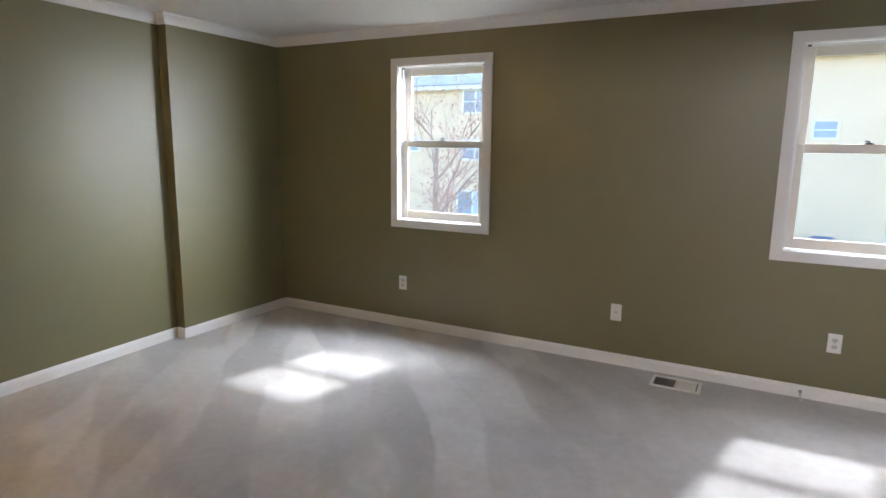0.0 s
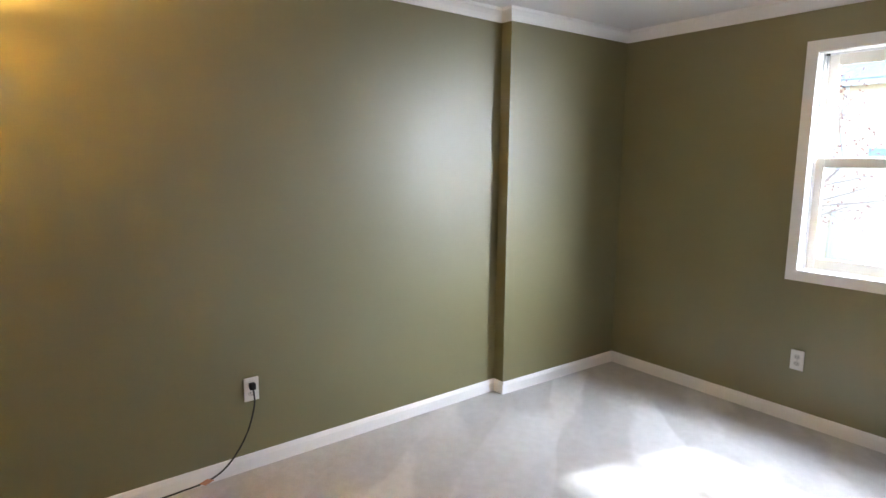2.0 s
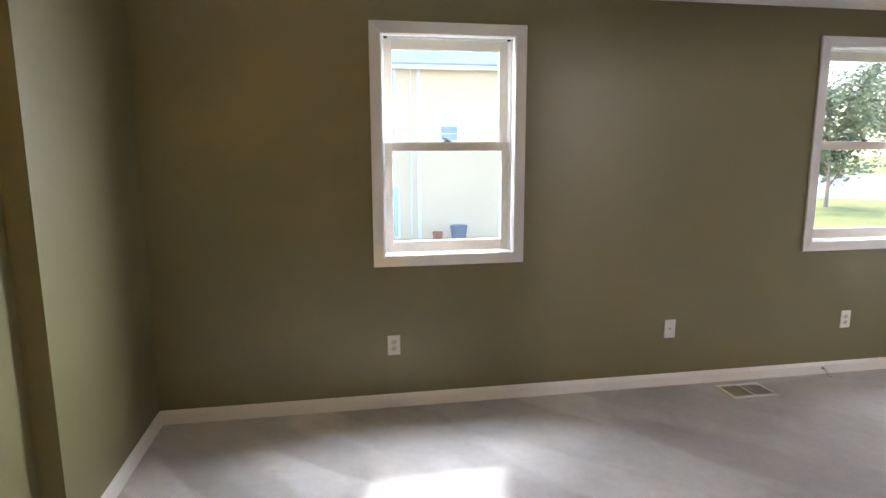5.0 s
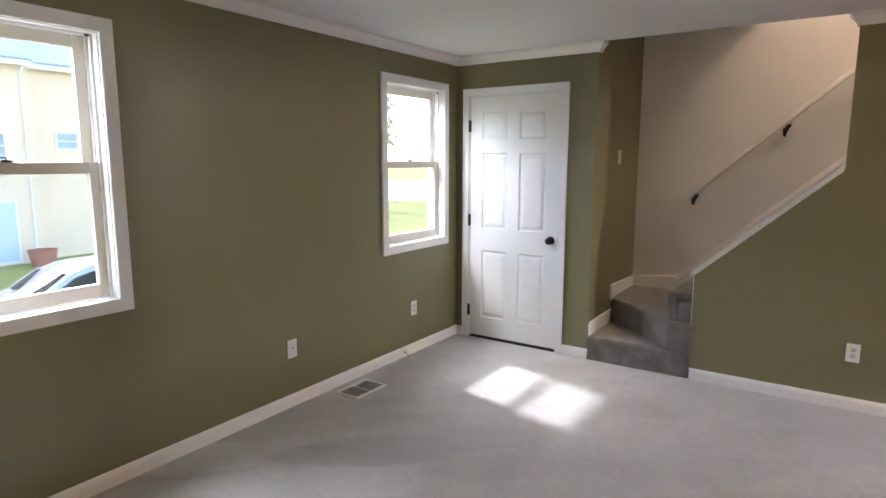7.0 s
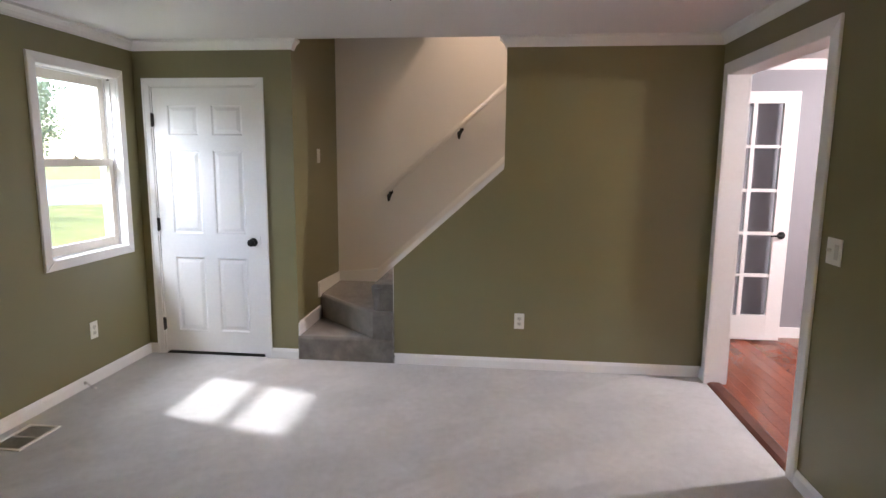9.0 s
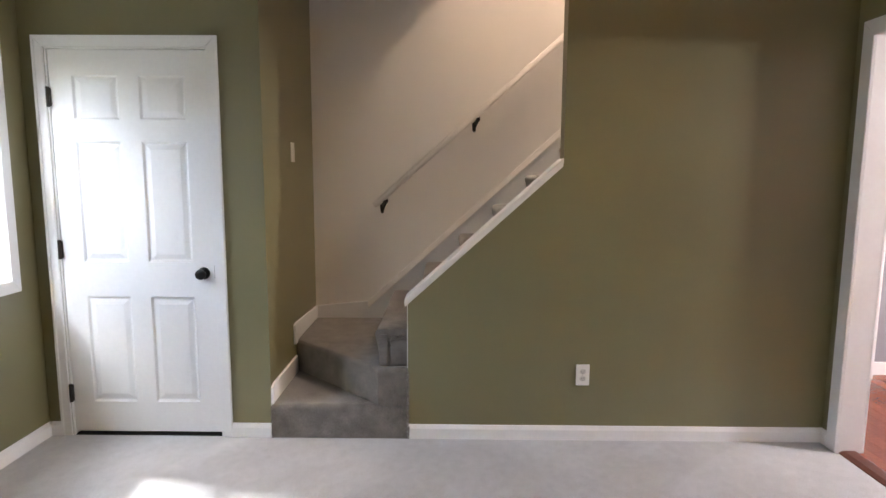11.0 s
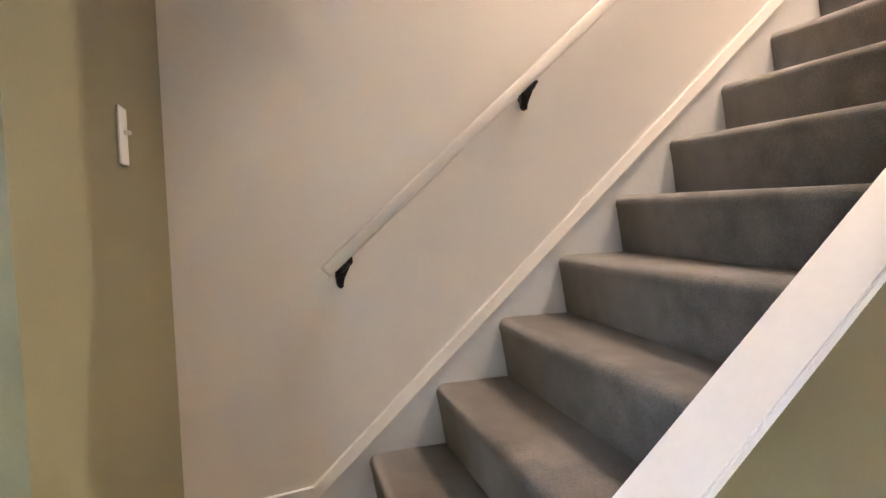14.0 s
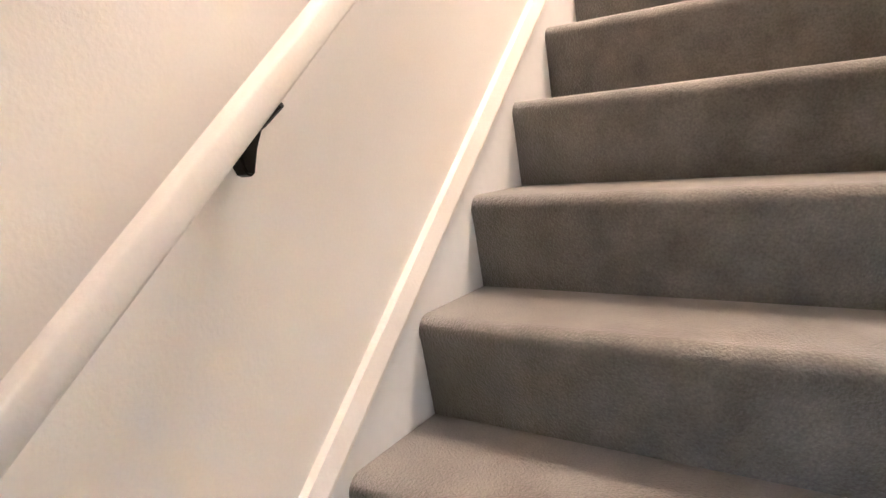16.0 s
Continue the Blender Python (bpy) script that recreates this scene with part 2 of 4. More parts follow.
def lathe(profile, centre, axis="z", sides=32, bm=None):
    """Turns a profile of (radius, height) about an axis through centre."""
    bm = bm or bmesh.new()
    rows = []
    for r, h in profile:
        row = []
        for k in range(sides):
            a = 2 * math.pi * k / sides
            c, s = r * math.cos(a), r * math.sin(a)
            p = {"z": (c, s, h), "x": (h, c, s), "y": (c, h, s)}[axis]
            row.append(bm.verts.new(Vector(centre) + Vector(p)))
        rows.append(row)
    for r, s in zip(rows, rows[1:]):
        for k in range(sides):
            bm.faces.new((r[k], r[(k + 1) % sides], s[(k + 1) % sides], s[k]))
    bmesh.ops.remove_doubles(bm, verts=bm.verts[:], dist=0.00005)
    return bm


def setting(name, bm, mat, label, category="wall"):
    return tagged(part(name, bm, mat), label, category, kind="structure")


def thing(name, place, label, category, group=""):
    ob = new(name)
    ob.location = place
    return tagged(ob, label, category, group)

# ---- the room's shell ----
H = 2.365            # ceiling
XR, YB = 4.87, -4.18  # faces of the stair wall and of the back wall
XL, XE = -0.085, 0.04  # face of the long left wall at its two ends (a little out of square); the chase stands at x = 0
TH = 0.13
STAIR_X0, STAIR_X1 = 4.98, 5.99
ALC = -1.21          # olive side wall of the stair
TOP = 5.0            # ceiling of the stairwell

WINDOWS = (1.172, 3.864)   # outer left edge of each casing
WZ0, WZ1 = 0.828, 2.132
OPEN = [(x + 0.055, x + 0.80) for x in WINDOWS]
OZ0, OZ1 = 0.888, 2.073

setting("floor", box(XL - 0.13, XR + 0.001, YB - 0.005, 0.0, -0.2, 0.0), CARPET, "grey cut-pile carpet with vacuum strokes and wear", "floor")
ceiling_bm = box(XL - 0.13, XR, YB - 0.12, 0.16, H, 2.65)
setting("ceiling", ceiling_bm, CEIL, "smooth white painted ceiling of the room", "ceiling")

bm = bmesh.new()
xs = [XL - 0.13] + [v for o in OPEN for v in o] + [6.1]
for i in range(0, 6, 2):
    box(xs[i], xs[i + 1], 0.0, 0.16, -0.3, 2.65, bm)
for a, b in OPEN:
    box(a, b, 0.0, 0.16, -0.3, OZ0, bm)
    box(a, b, 0.0, 0.16, OZ1, 2.65, bm)
setting("wall_window", bm, OLIVE, "olive green painted wall with two sash windows")

bm = prism([(XL - 0.13, 0.0), (XL - 0.13, YB - 0.12), (XE, YB - 0.12), (XL, -1.097), (XL, 0.0)], "z", -0.2, H)
box(XL, 0.0, -1.097, 0.0, 0.0, H, bm)
setting("wall_left", bm, OLIVE, "olive green painted wall with a shallow boxed chase")

# back wall with the cased opening
OX0, OX1, OZT = 3.50, 4.745, 2.095
bm = box(XL - 0.13, OX0, YB - 0.12, YB, -0.2, H)
box(OX1, XR, YB - 0.12, YB, -0.2, H, bm)
box(OX0, OX1, YB - 0.12, YB, OZT, H, bm)
setting("wall_back", bm, OLIVE, "olive green painted wall with a wide cased opening")

# door wall: beside the stair
DY0, DY1, DZ = -0.125, -0.945, 2.045
bm = box(XR, XR + 0.11, DY0, 0.0, 0.0, 2.65)
box(XR, XR + 0.11, ALC, DY1, 0.0, 2.65, bm)
box(XR, XR + 0.11, DY1, DY0, DZ, 2.65, bm)
setting("wall_door", bm, OLIVE, "olive green painted wall around a closet door")
bm = box(XR + 0.11, STAIR_X1, ALC, ALC + 0.1, 0.0, TOP)
setting("wall_stair_side", bm, OLIVE, "olive green painted side wall of the stair")
# closet behind the door
setting("ceiling_closet", box(XR + 0.11, STAIR_X1 + 0.1, ALC + 0.1, 0.0, 2.4, 2.65), CEIL, "plain closet ceiling", "ceiling")
setting("wall_closet", box(STAIR_X1, STAIR_X1 + 0.1, ALC, 0.0, 0.0, 2.65), CREAM, "plain wall closing the closet")

# stair wall: knee wall with a raking top, then full height
KY, FY = -1.949, -2.748
KZ, FZ = 0.752, 1.478
bm = prism([(KY, 0), (KY, KZ), (FY, FZ), (FY, 2.65), (-4.30, 2.65), (-4.30, 0)], "x", XR, STAIR_X0)
setting("wall_stair", bm, OLIVE, "olive green painted stair wall with a raking knee wall")
setting("wall_well_west", box(XR, STAIR_X0, -4.30, ALC + 0.1, 2.65, TOP), CREAM, "plain wall above the ceiling beside the stairwell")
setting("wall_well_east", box(STAIR_X1, STAIR_X1 + 0.1, -6.6, ALC + 0.1, -0.2, TOP), CREAM, "off-white painted stairwell wall")
setting("wall_upper_hall_west", box(4.3, 4.4, -6.6, -4.30, 2.65, TOP), CREAM, "plain wall closing the upper hall")
setting("wall_upper_hall_north", box(4.4, STAIR_X0, -4.30, -4.20, 2.65, TOP), CREAM, "plain wall closing the upper hall")
setting("wall_upper_hall_south", box(4.3, STAIR_X1, -6.7, -6.6, 2.65, TOP), CREAM, "plain wall closing the upper hall")
setting("ceiling_upper", box(4.2, 6.1, -6.7, ALC + 0.1, TOP, TOP + 0.1), CEIL, "white painted stairwell ceiling", "ceiling")
setting("ceiling_stair_foot", box(STAIR_X0, STAIR_X1, -2.12, ALC, 2.65, 2.9), CEIL, "white ceiling over the foot of the stair", "ceiling")
setting("floor_upper", box(4.3, STAIR_X1, -6.6, -4.31, 2.37, 2.65), STAIRCARPET, "carpeted upper landing in the shade-darkened stair colour", "floor")

# ---- trim ----
def baseboard(a, b, into, height=0.078):
    """A board along the floor from a to b; into: unit step from the wall to the room."""
    (ax, ay), (bx, by) = a, b
    bm = bmesh.new()
    prof = [(0, 0), (0.014, 0), (0.014, height - 0.022), (0.010, height - 0.012), (0.007, height - 0.004), (0.004, height), (0, height)]
    one = [bm.verts.new((ax + into[0] * d, ay + into[1] * d, z)) for d, z in prof]
    two = [bm.verts.new((bx + into[0] * d, by + into[1] * d, z)) for d, z in prof]
    bm.faces.new(one), bm.faces.new(two[::-1])
    for i in range(len(prof)):
        j = (i + 1) % len(prof)
        bm.faces.new((one[i], two[i], two[j], one[j]))
    return bm


for a, b, into in (((0.0, 0.0), (XR, 0.0), (0, -1)), ((0.0, -0.014), (0.0, -1.097), (1, 0)), ((XL + 0.014, -1.097), (0.014, -1.097), (0, -1)),
                   ((XL, -1.097), (XE, YB), (1, 0)), ((XR, -0.014), (XR, -0.068), (-1, 0)), ((XR, -1.000), (XR, ALC), (-1, 0)),
                   ((XR, KY), (XR, YB), (-1, 0)), ((XE, YB), (3.43, YB), (0, 1)), ((4.818, YB), (XR - 0.014, YB), (0, 1))):
    setting("baseboard", baseboard(a, b, into), TRIM, "white painted baseboard along the carpet", "baseboard")


def crown(a, b, into, a_mitre=0.0, b_mitre=0.0):
    """Cove at the ceiling; the mitres are metres by which the room side runs long at each end."""
    A, B, n = Vector((*a, 0)), Vector((*b, 0)), Vector((*into, 0))
    d = (B - A).normalized()
    prof = [(0, H - 0.072), (0.010, H - 0.072), (0.014, H - 0.060), (0.024, H - 0.042), (0.040, H - 0.024), (0.050, H - 0.018), (0.052, H - 0.001), (0, H - 0.001)]
    bm = bmesh.new()
    ends = []
    for P, s, mitre in ((A, -1, a_mitre), (B, 1, b_mitre)):
        ends.append([bm.verts.new(P + n * w + d * s * mitre * w / 0.052 + Vector((0, 0, z))) for w, z in prof])
    bm.faces.new(ends[0]), bm.faces.new(ends[1][::-1])
    for i in range(len(prof)):
        j = (i + 1) % len(prof)
        bm.faces.new((ends[0][i], ends[1][i], ends[1][j], ends[0][j]))
    return bm


M = 0.052
for a, b, into, ma, mb in (((0.0, 0.0), (XR, 0.0), (0, -1), -M, -M), ((0.0, 0.0), (0.0, -1.097), (1, 0), -M, M), ((0.0, -1.097), (XL, -1.097), (0, -1), M, -M),
                           ((XL, -1.097), (XE, YB), (1, 0), -M, -M), ((XR, 0.0), (XR, ALC), (-1, 0), -M, M), ((XR, ALC), (XR + 0.052, ALC), (0, -1), M, 0),
                           ((XR, FY), (XR, YB), (-1, 0), M, -M), ((XR, FY), (XR + 0.052, FY), (0, 1), M, 0), ((XE, YB), (XR, YB), (0, 1), -M, -M)):
    setting("crown_moulding", crown(a, b, into, ma, mb), TRIM, "white painted cove moulding at the ceiling", "trim")

# ---- windows ----
def pane_strip(bm, x0, x1, z0, z1, y0, y1, w, bottom=None):
    """A rectangular frame of four butted bars."""
    bottom = bottom or w
    box(x0, x0 + w, y0, y1, z0, z1, bm, 0.003)
    box(x1 - w, x1, y0, y1, z0, z1, bm, 0.003)
    box(x0 + w, x1 - w, y0 + 0.001, y1 - 0.001, z1 - w, z1, bm, 0.003)
    box(x0 + w, x1 - w, y0 + 0.001, y1 - 0.001, z0, z0 + bottom, bm, 0.003)
    return bm


def window(name, ox, label):
    win = thing(name, (ox + 0.43, 0, WZ0), label, "window")
    win["kind"] = "structure"
    m = Matrix.Translation((-(ox + 0.43), 0, -WZ0))

    def add(n, bm, mat, label="", parent=None):
        bmesh.ops.transform(bm, matrix=m, verts=bm.verts[:])
        return part(n, bm, mat, parent or win, label)
    x0, x1 = ox, ox + 0.857
    a, b = x0 + 0.055, x0 + 0.80
    # flat casing, mitred corners
    q = 0.062
    for nm, out in (("casing_left", [(x0, WZ0), (x0 + q, WZ0 + q), (x0 + q, WZ1 - q), (x0, WZ1)]), ("casing_right", [(x1, WZ0), (x1, WZ1), (x1 - q, WZ1 - q), (x1 - q, WZ0 + q)]),
                    ("casing_head", [(x0, WZ1), (x0 + q, WZ1 - q), (x1 - q, WZ1 - q), (x1, WZ1)]), ("casing_foot", [(x0, WZ0), (x1, WZ0), (x1 - q, WZ0 + q), (x0 + q, WZ0 + q)])):
        add("casing", prism(out, "y", -0.02, -0.0005, bevel=0.003), TRIM)
    # reveal boards
    i0, i1, k0, k1 = x0 + q + 0.004, x1 - q - 0.004, WZ0 + q + 0.004, WZ1 - q - 0.004
    box_m = bmesh.new()
    box(a + 0.001, i0, -0.003, 0.157, OZ0, OZ1, box_m)
    box(i1, b - 0.001, -0.003, 0.157, OZ0, OZ1, box_m)
    add("jamb", box_m, TRIM)
    add("head_jamb", box(i0, i1, -0.003, 0.157, k1, OZ1 - 0.001), TRIM)
    add("window_sill", box(i0, i1, -0.003, 0.157, OZ0 + 0.001, k0, bevel=0.003), TRIM)
    # vinyl tracks beside the sashes
    tr = bmesh.new()
    for s, e in ((i0, i0 + 0.012), (i1 - 0.012, i1)):
        box(s, e, 0.036, 0.044, k0, k1, tr)
        box(s, e, 0.078, 0.086, k0, k1, tr)
    box(i0 + 0.012, i1 - 0.012, 0.036, 0.044, k1 - 0.012, k1, tr)
    add("sash_track", tr, TRIM)
    mid = 1.492
    lo = add("lower_sash", pane_strip(bmesh.new(), i0 + 0.002, i1 - 0.002, k0 + 0.004, mid + 0.020, 0.046, 0.076, 0.050, 0.062), VINYL)
    add("pane", box(i0 + 0.040, i1 - 0.040, 0.060, 0.063, k0 + 0.056, mid - 0.018), GLASS, "glass tinted to dim the outdoors", lo).visible_shadow = False
    up = add("upper_sash", pane_strip(bmesh.new(), i0 + 0.002, i1 - 0.002, mid - 0.016, k1 - 0.002, 0.088, 0.118, 0.058, 0.036), VINYL)
    add("pane", box(i0 + 0.042, i1 - 0.042, 0.102, 0.105, mid + 0.018, k1 - 0.042), GLASS, "glass tinted to dim the outdoors", up).visible_shadow = False
    lock = box(ox + 0.408, ox + 0.448, 0.048, 0.072, mid + 0.020, mid + 0.030, bevel=0.003)
    tube([(ox + 0.428, 0.06, mid + 0.028), (ox + 0.428, 0.06, mid + 0.038), (ox + 0.405, 0.052, mid + 0.040)], 0.005, 8, lock)
    add("sash_lock", lock, BRONZE, "dark metal sash lock")
    add("track_clip", box(i0 + 0.014, i0 + 0.032, 0.03, 0.046, k1 - 0.012, k1 - 0.004), BRONZE)
    add("track_clip", box(i1 - 0.032, i1 - 0.014, 0.03, 0.046, k1 - 0.012, k1 - 0.004), BRONZE)
    return win


window("window_1", WINDOWS[0], "white cased double-hung sash window above an outlet")
window("window_2", WINDOWS[1], "white cased double-hung sash window beside the closet door")

# ---- closet door ----
def casing_profile(out, axis, a, b, lift):
    return prism(out, axis, a, b, bevel=lift)


door = thing("door_1", (XR, (DY0 + DY1) / 2, 0), "closed white six-panel door with black knob", "door")
door["kind"] = "structure"
DM = Matrix.Translation((-XR, -(DY0 + DY1) / 2, 0))


def add_to_door(n, bm, mat, label="", smooth=False):
    bmesh.ops.transform(bm, matrix=DM, verts=bm.verts[:])
    return part(n, bm, mat, door, label, smooth)


c = 0.055
y0, y1, zt = DY0 + c, DY1 - c, DZ + c
for out in ([(y0, 0.0), (y0, zt), (y0 - c, zt - c), (y0 - c, 0.0)], [(y1, 0.0), (y1 + c, 0.0), (y1 + c, zt - c), (y1, zt)], [(y0, zt), (y1, zt), (y1 + c, zt - c), (y0 - c, zt - c)]):
    add_to_door("casing", prism(out, "x", XR - 0.013, XR - 0.0005, bevel=0.003), TRIM)
for out in ([(y0, 0.0), (y0, zt), (y0 - 0.018, zt - 0.018), (y0 - 0.018, 0.0)], [(y1, 0.0), (y1 + 0.018, 0.0), (y1 + 0.018, zt - 0.018), (y1, zt)], [(y0, zt), (y1, zt), (y1 + 0.018, zt - 0.018), (y0 - 0.018, zt - 0.018)]):
    add_to_door("casing_bead", prism(out, "x", XR - 0.020, XR - 0.0130, bevel=0.003), TRIM)
jb = box(XR - 0.001, XR + 0.11, DY0 - 0.008, DY0, 0, DZ)
box(XR - 0.001, XR + 0.11, DY1, DY1 + 0.008, 0, DZ, jb)
box(XR - 0.001, XR + 0.11, DY1 + 0.008, DY0 - 0.008, DZ - 0.008, DZ, jb)
add_to_door("jamb", jb, TRIM)
sy0, sy1, sz0, sz1 = DY0 - 0.011, DY1 + 0.011, 0.022, DZ - 0.011
W = sy0 - sy1
stile, mull = 0.112, 0.105
pw = (W - 2 * stile - mull) / 2
cols = [(sy0 - stile, sy0 - stile - pw), (sy0 - stile - pw - mull, sy1 + stile)]
rows_z = [(sz1 - 0.125, sz1 - 0.345), (sz1 - 0.455, sz1 - 1.080), (sz1 - 1.265, sz1 - 1.845)]
slab = box(XR + 0.016, XR + 0.044, sy1, sy0, sz0, sz1)
f0, f1 = XR + 0.006, XR + 0.016
for s, e in ((sy0, sy0 - stile), (cols[0][1], cols[1][0]), (sy1 + stile, sy1)):
    box(f0, f1, e, s, sz0, sz1, slab)
zs = [sz1] + [z for r in rows_z for z in r] + [sz0]
for k in range(0, 8, 2):
    for s, e in cols:
        box(f0, f1, e, s, zs[k + 1], zs[k], slab)
add_to_door("slab", slab, TRIM)
for s, e in cols:
    for za, zb in rows_z:
        bm = bmesh.new()
        # sloped moulding down from the frame, then the raised field
        steps = [(0.0, f0), (0.010, f1 - 0.001), (0.018, f1 - 0.001), (0.042, f0 + 0.003)]
        rings = [[bm.verts.new((x, y, z)) for y, z in ((s - i, za - i), (e + i, za - i), (e + i, zb + i), (s - i, zb + i))] for i, x in steps]
        for r, q in zip(rings, rings[1:]):
            for k in range(4):
                bm.faces.new((r[k], r[(k + 1) % 4], q[(k + 1) % 4], q[k]))
        bm.faces.new(rings[-1])
        add_to_door("door_panel", bm, TRIM)
for z in (0.24, 1.02, 1.80):
    h = box(XR - 0.006, XR + 0.004, sy0 - 0.006, sy0 + 0.024, z - 0.045, z + 0.045)
    tube([(XR - 0.008, sy0 + 0.005, z - 0.05), (XR - 0.008, sy0 + 0.005, z + 0.05)], 0.008, 10, h)
    add_to_door("hinge", h, BRONZE, "dark metal hinge")
KNOB = (XR + 0.006, -0.876, 0.897)
knob = lathe([(0.0, -0.062), (0.016, -0.061), (0.025, -0.055), (0.028, -0.044), (0.025, -0.034), (0.014, -0.026), (0.011, -0.012), (0.030, -0.008), (0.033, 0.0), (0.0, 0.0)], KNOB, "x")
add_to_door("door_knob", knob, BLACK, "round black door knob", True)
add_to_door("strike_plate", box(XR + 0.0005, XR + 0.003, DY1 + 0.001, DY1 + 0.011, 0.87, 0.94), STEEL)
# dark block in place of the shade in the gap below the slab
setting("door_shadow_gap", box(XR + 0.012, XR + 0.1, DY1, DY0, -0.19, 0.003), DARK, "dark block for the shade under the closet door", "floor")

# ---- cased opening to the hardwood room ----
opening = thing("door_2", ((OX0 + OX1) / 2, YB, 0), "white cased opening between carpet and hardwood floor", "doorway")
opening["kind"] = "structure"
OM = Matrix.Translation((-(OX0 + OX1) / 2, -YB, 0))


def add_to_opening(n, bm, mat, label=""):
    bmesh.ops.transform(bm, matrix=OM, verts=bm.verts[:])
    return part(n, bm, mat, opening, label)


c, g = 0.078, 0.012
a, b, zt = OX0 + g, OX1 - g, OZT - g
for s, e in ((YB + 0.001, YB + 0.016), (YB - 0.136, YB - 0.121)):
    for out in ([(a - c, 0), (a, 0), (a, zt), (a - c, zt + c)], [(b, 0), (b + c, 0), (b + c, zt + c), (b, zt)], [(a, zt), (b, zt), (b + c, zt + c), (a - c, zt + c)]):
        add_to_opening("casing", prism(out, "y", s, e, bevel=0.003), TRIM)
add_to_opening("jamb", box(OX0 + 0.0005, a, YB - 0.122, YB + 0.002, 0, zt), TRIM)
add_to_opening("jamb", box(b, OX1 - 0.0005, YB - 0.122, YB + 0.002, 0, zt), TRIM)
add_to_opening("head_jamb", box(a, b, YB - 0.122, YB + 0.002, zt, OZT - 0.0005), TRIM)
add_to_opening("threshold", prism([(YB - 0.10, -0.01), (YB - 0.10, 0.008), (YB - 0.085, 0.014), (YB - 0.03, 0.014), (YB - 0.006, 0.004), (YB - 0.006, -0.01)], "x", a, b), WOODSILL, "dark wooden threshold strip")

# ---- stair ----
RISE, RUN = 0.2055, 0.231
stair = thing("staircase", (XR, KY, 0), "carpeted stair with winders and a straight flight, coloured darker for the well's shade", "stairs")
stair["kind"] = "structure"
SM = Matrix.Translation((-XR, -KY, 0))


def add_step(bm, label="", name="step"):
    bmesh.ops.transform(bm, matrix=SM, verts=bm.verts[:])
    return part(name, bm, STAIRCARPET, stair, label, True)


def nose_profile(y, z, low, back):
    """Side outline of a carpeted step that faces +y: rounded nose and a riser leaning in."""
    r = 0.030
    pts = [(y - r + r * math.sin(a), z - r + r * math.cos(a)) for a in (math.pi / 2 * 1.35 * k / 7 for k in range(8))]
    return [(back, z)] + pts + [(y - 0.032, low + 0.008), (y - 0.034, low), (back, low)]


def flat_shade(ob):
    me = ob.data
    for p in me.polygons:
        p.use_smooth = abs(p.normal.x) < 0.5 and len(p.vertices) < 5


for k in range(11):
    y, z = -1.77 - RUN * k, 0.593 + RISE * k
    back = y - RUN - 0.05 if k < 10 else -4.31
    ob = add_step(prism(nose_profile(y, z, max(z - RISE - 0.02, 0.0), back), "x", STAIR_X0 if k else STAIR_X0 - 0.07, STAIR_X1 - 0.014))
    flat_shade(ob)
# carpet wrapped over the open end of the third step
EX = STAIR_X0 - 0.07
wrap = box(EX - 0.006, EX + 0.002, -1.946, -1.852, 0.392, 0.535, bevel=0.003)
box(EX - 0.008, EX + 0.002, -1.838, -1.790, 0.395, 0.565, wrap, 0.004)
tuft = random.Random(8)
for k in range(46):
    y, z = (-1.845 + tuft.gauss(0, 0.005), 0.40 + 0.15 * k / 30) if k < 30 else (-1.85 - 0.09 * (k - 30) / 16, 0.545 + tuft.gauss(0, 0.008))
    r = tuft.uniform(0.004, 0.008)
    lathe([(0, -r), (r * 0.7, -r * 0.7), (r, 0), (r * 0.6, r * 0.8), (0, r)], (EX - 0.003, y, z), "x", 6, wrap)
add_step(wrap, "frayed carpet fold on the step end", "carpet_fold")


def winder(outline, z0, z1, nose):
    """A winder step: an outline with its front edges rounded."""
    bm = bmesh.new()
    low = [bm.verts.new((x, y, z0)) for x, y in outline]
    high = [bm.verts.new((x, y, z1)) for x, y in outline]
    n = len(outline)
    bm.faces.new(low[::-1]), bm.faces.new(high)
    for i in range(n):
        bm.faces.new((low[i], low[(i + 1) % n], high[(i + 1) % n], high[i]))
    bm.edges.ensure_lookup_table()
    edges = [e for e in bm.edges if any({e.verts[0], e.verts[1]} == {high[i], high[j]} for i, j in nose)]
    bmesh.ops.bevel(bm, geom=edges, offset=0.028, segments=5, profile=0.5, affect='EDGES')
    return bm


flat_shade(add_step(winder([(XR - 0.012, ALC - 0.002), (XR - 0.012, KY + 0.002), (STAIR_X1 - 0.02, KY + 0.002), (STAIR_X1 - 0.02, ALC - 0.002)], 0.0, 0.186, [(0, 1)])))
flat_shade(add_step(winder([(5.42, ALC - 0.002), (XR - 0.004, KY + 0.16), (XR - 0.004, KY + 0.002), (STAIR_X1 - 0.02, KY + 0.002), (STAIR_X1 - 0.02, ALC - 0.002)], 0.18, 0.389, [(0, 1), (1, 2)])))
# skirt boards
SX = STAIR_X1 - 0.013
skirt = prism([(-1.59, 0.30), (-1.59, 0.48), (-4.15, 2.811), (-4.15, 2.3), (-1.9, 0.30)], "x", SX, STAIR_X1 + 0.001)
setting("stair_skirt", skirt, TRIM, "off-white painted stair skirt board", "trim")
cap = bmesh.new()
ends = [[cap.verts.new((STAIR_X1 - d, y, z + h)) for d, h in ((0.0, 0.0), (0.024, 0.0), (0.024, 0.010), (0.014, 0.052), (0.0, 0.056))] for y, z in ((-1.59, 0.458), (-4.15, 2.789))]
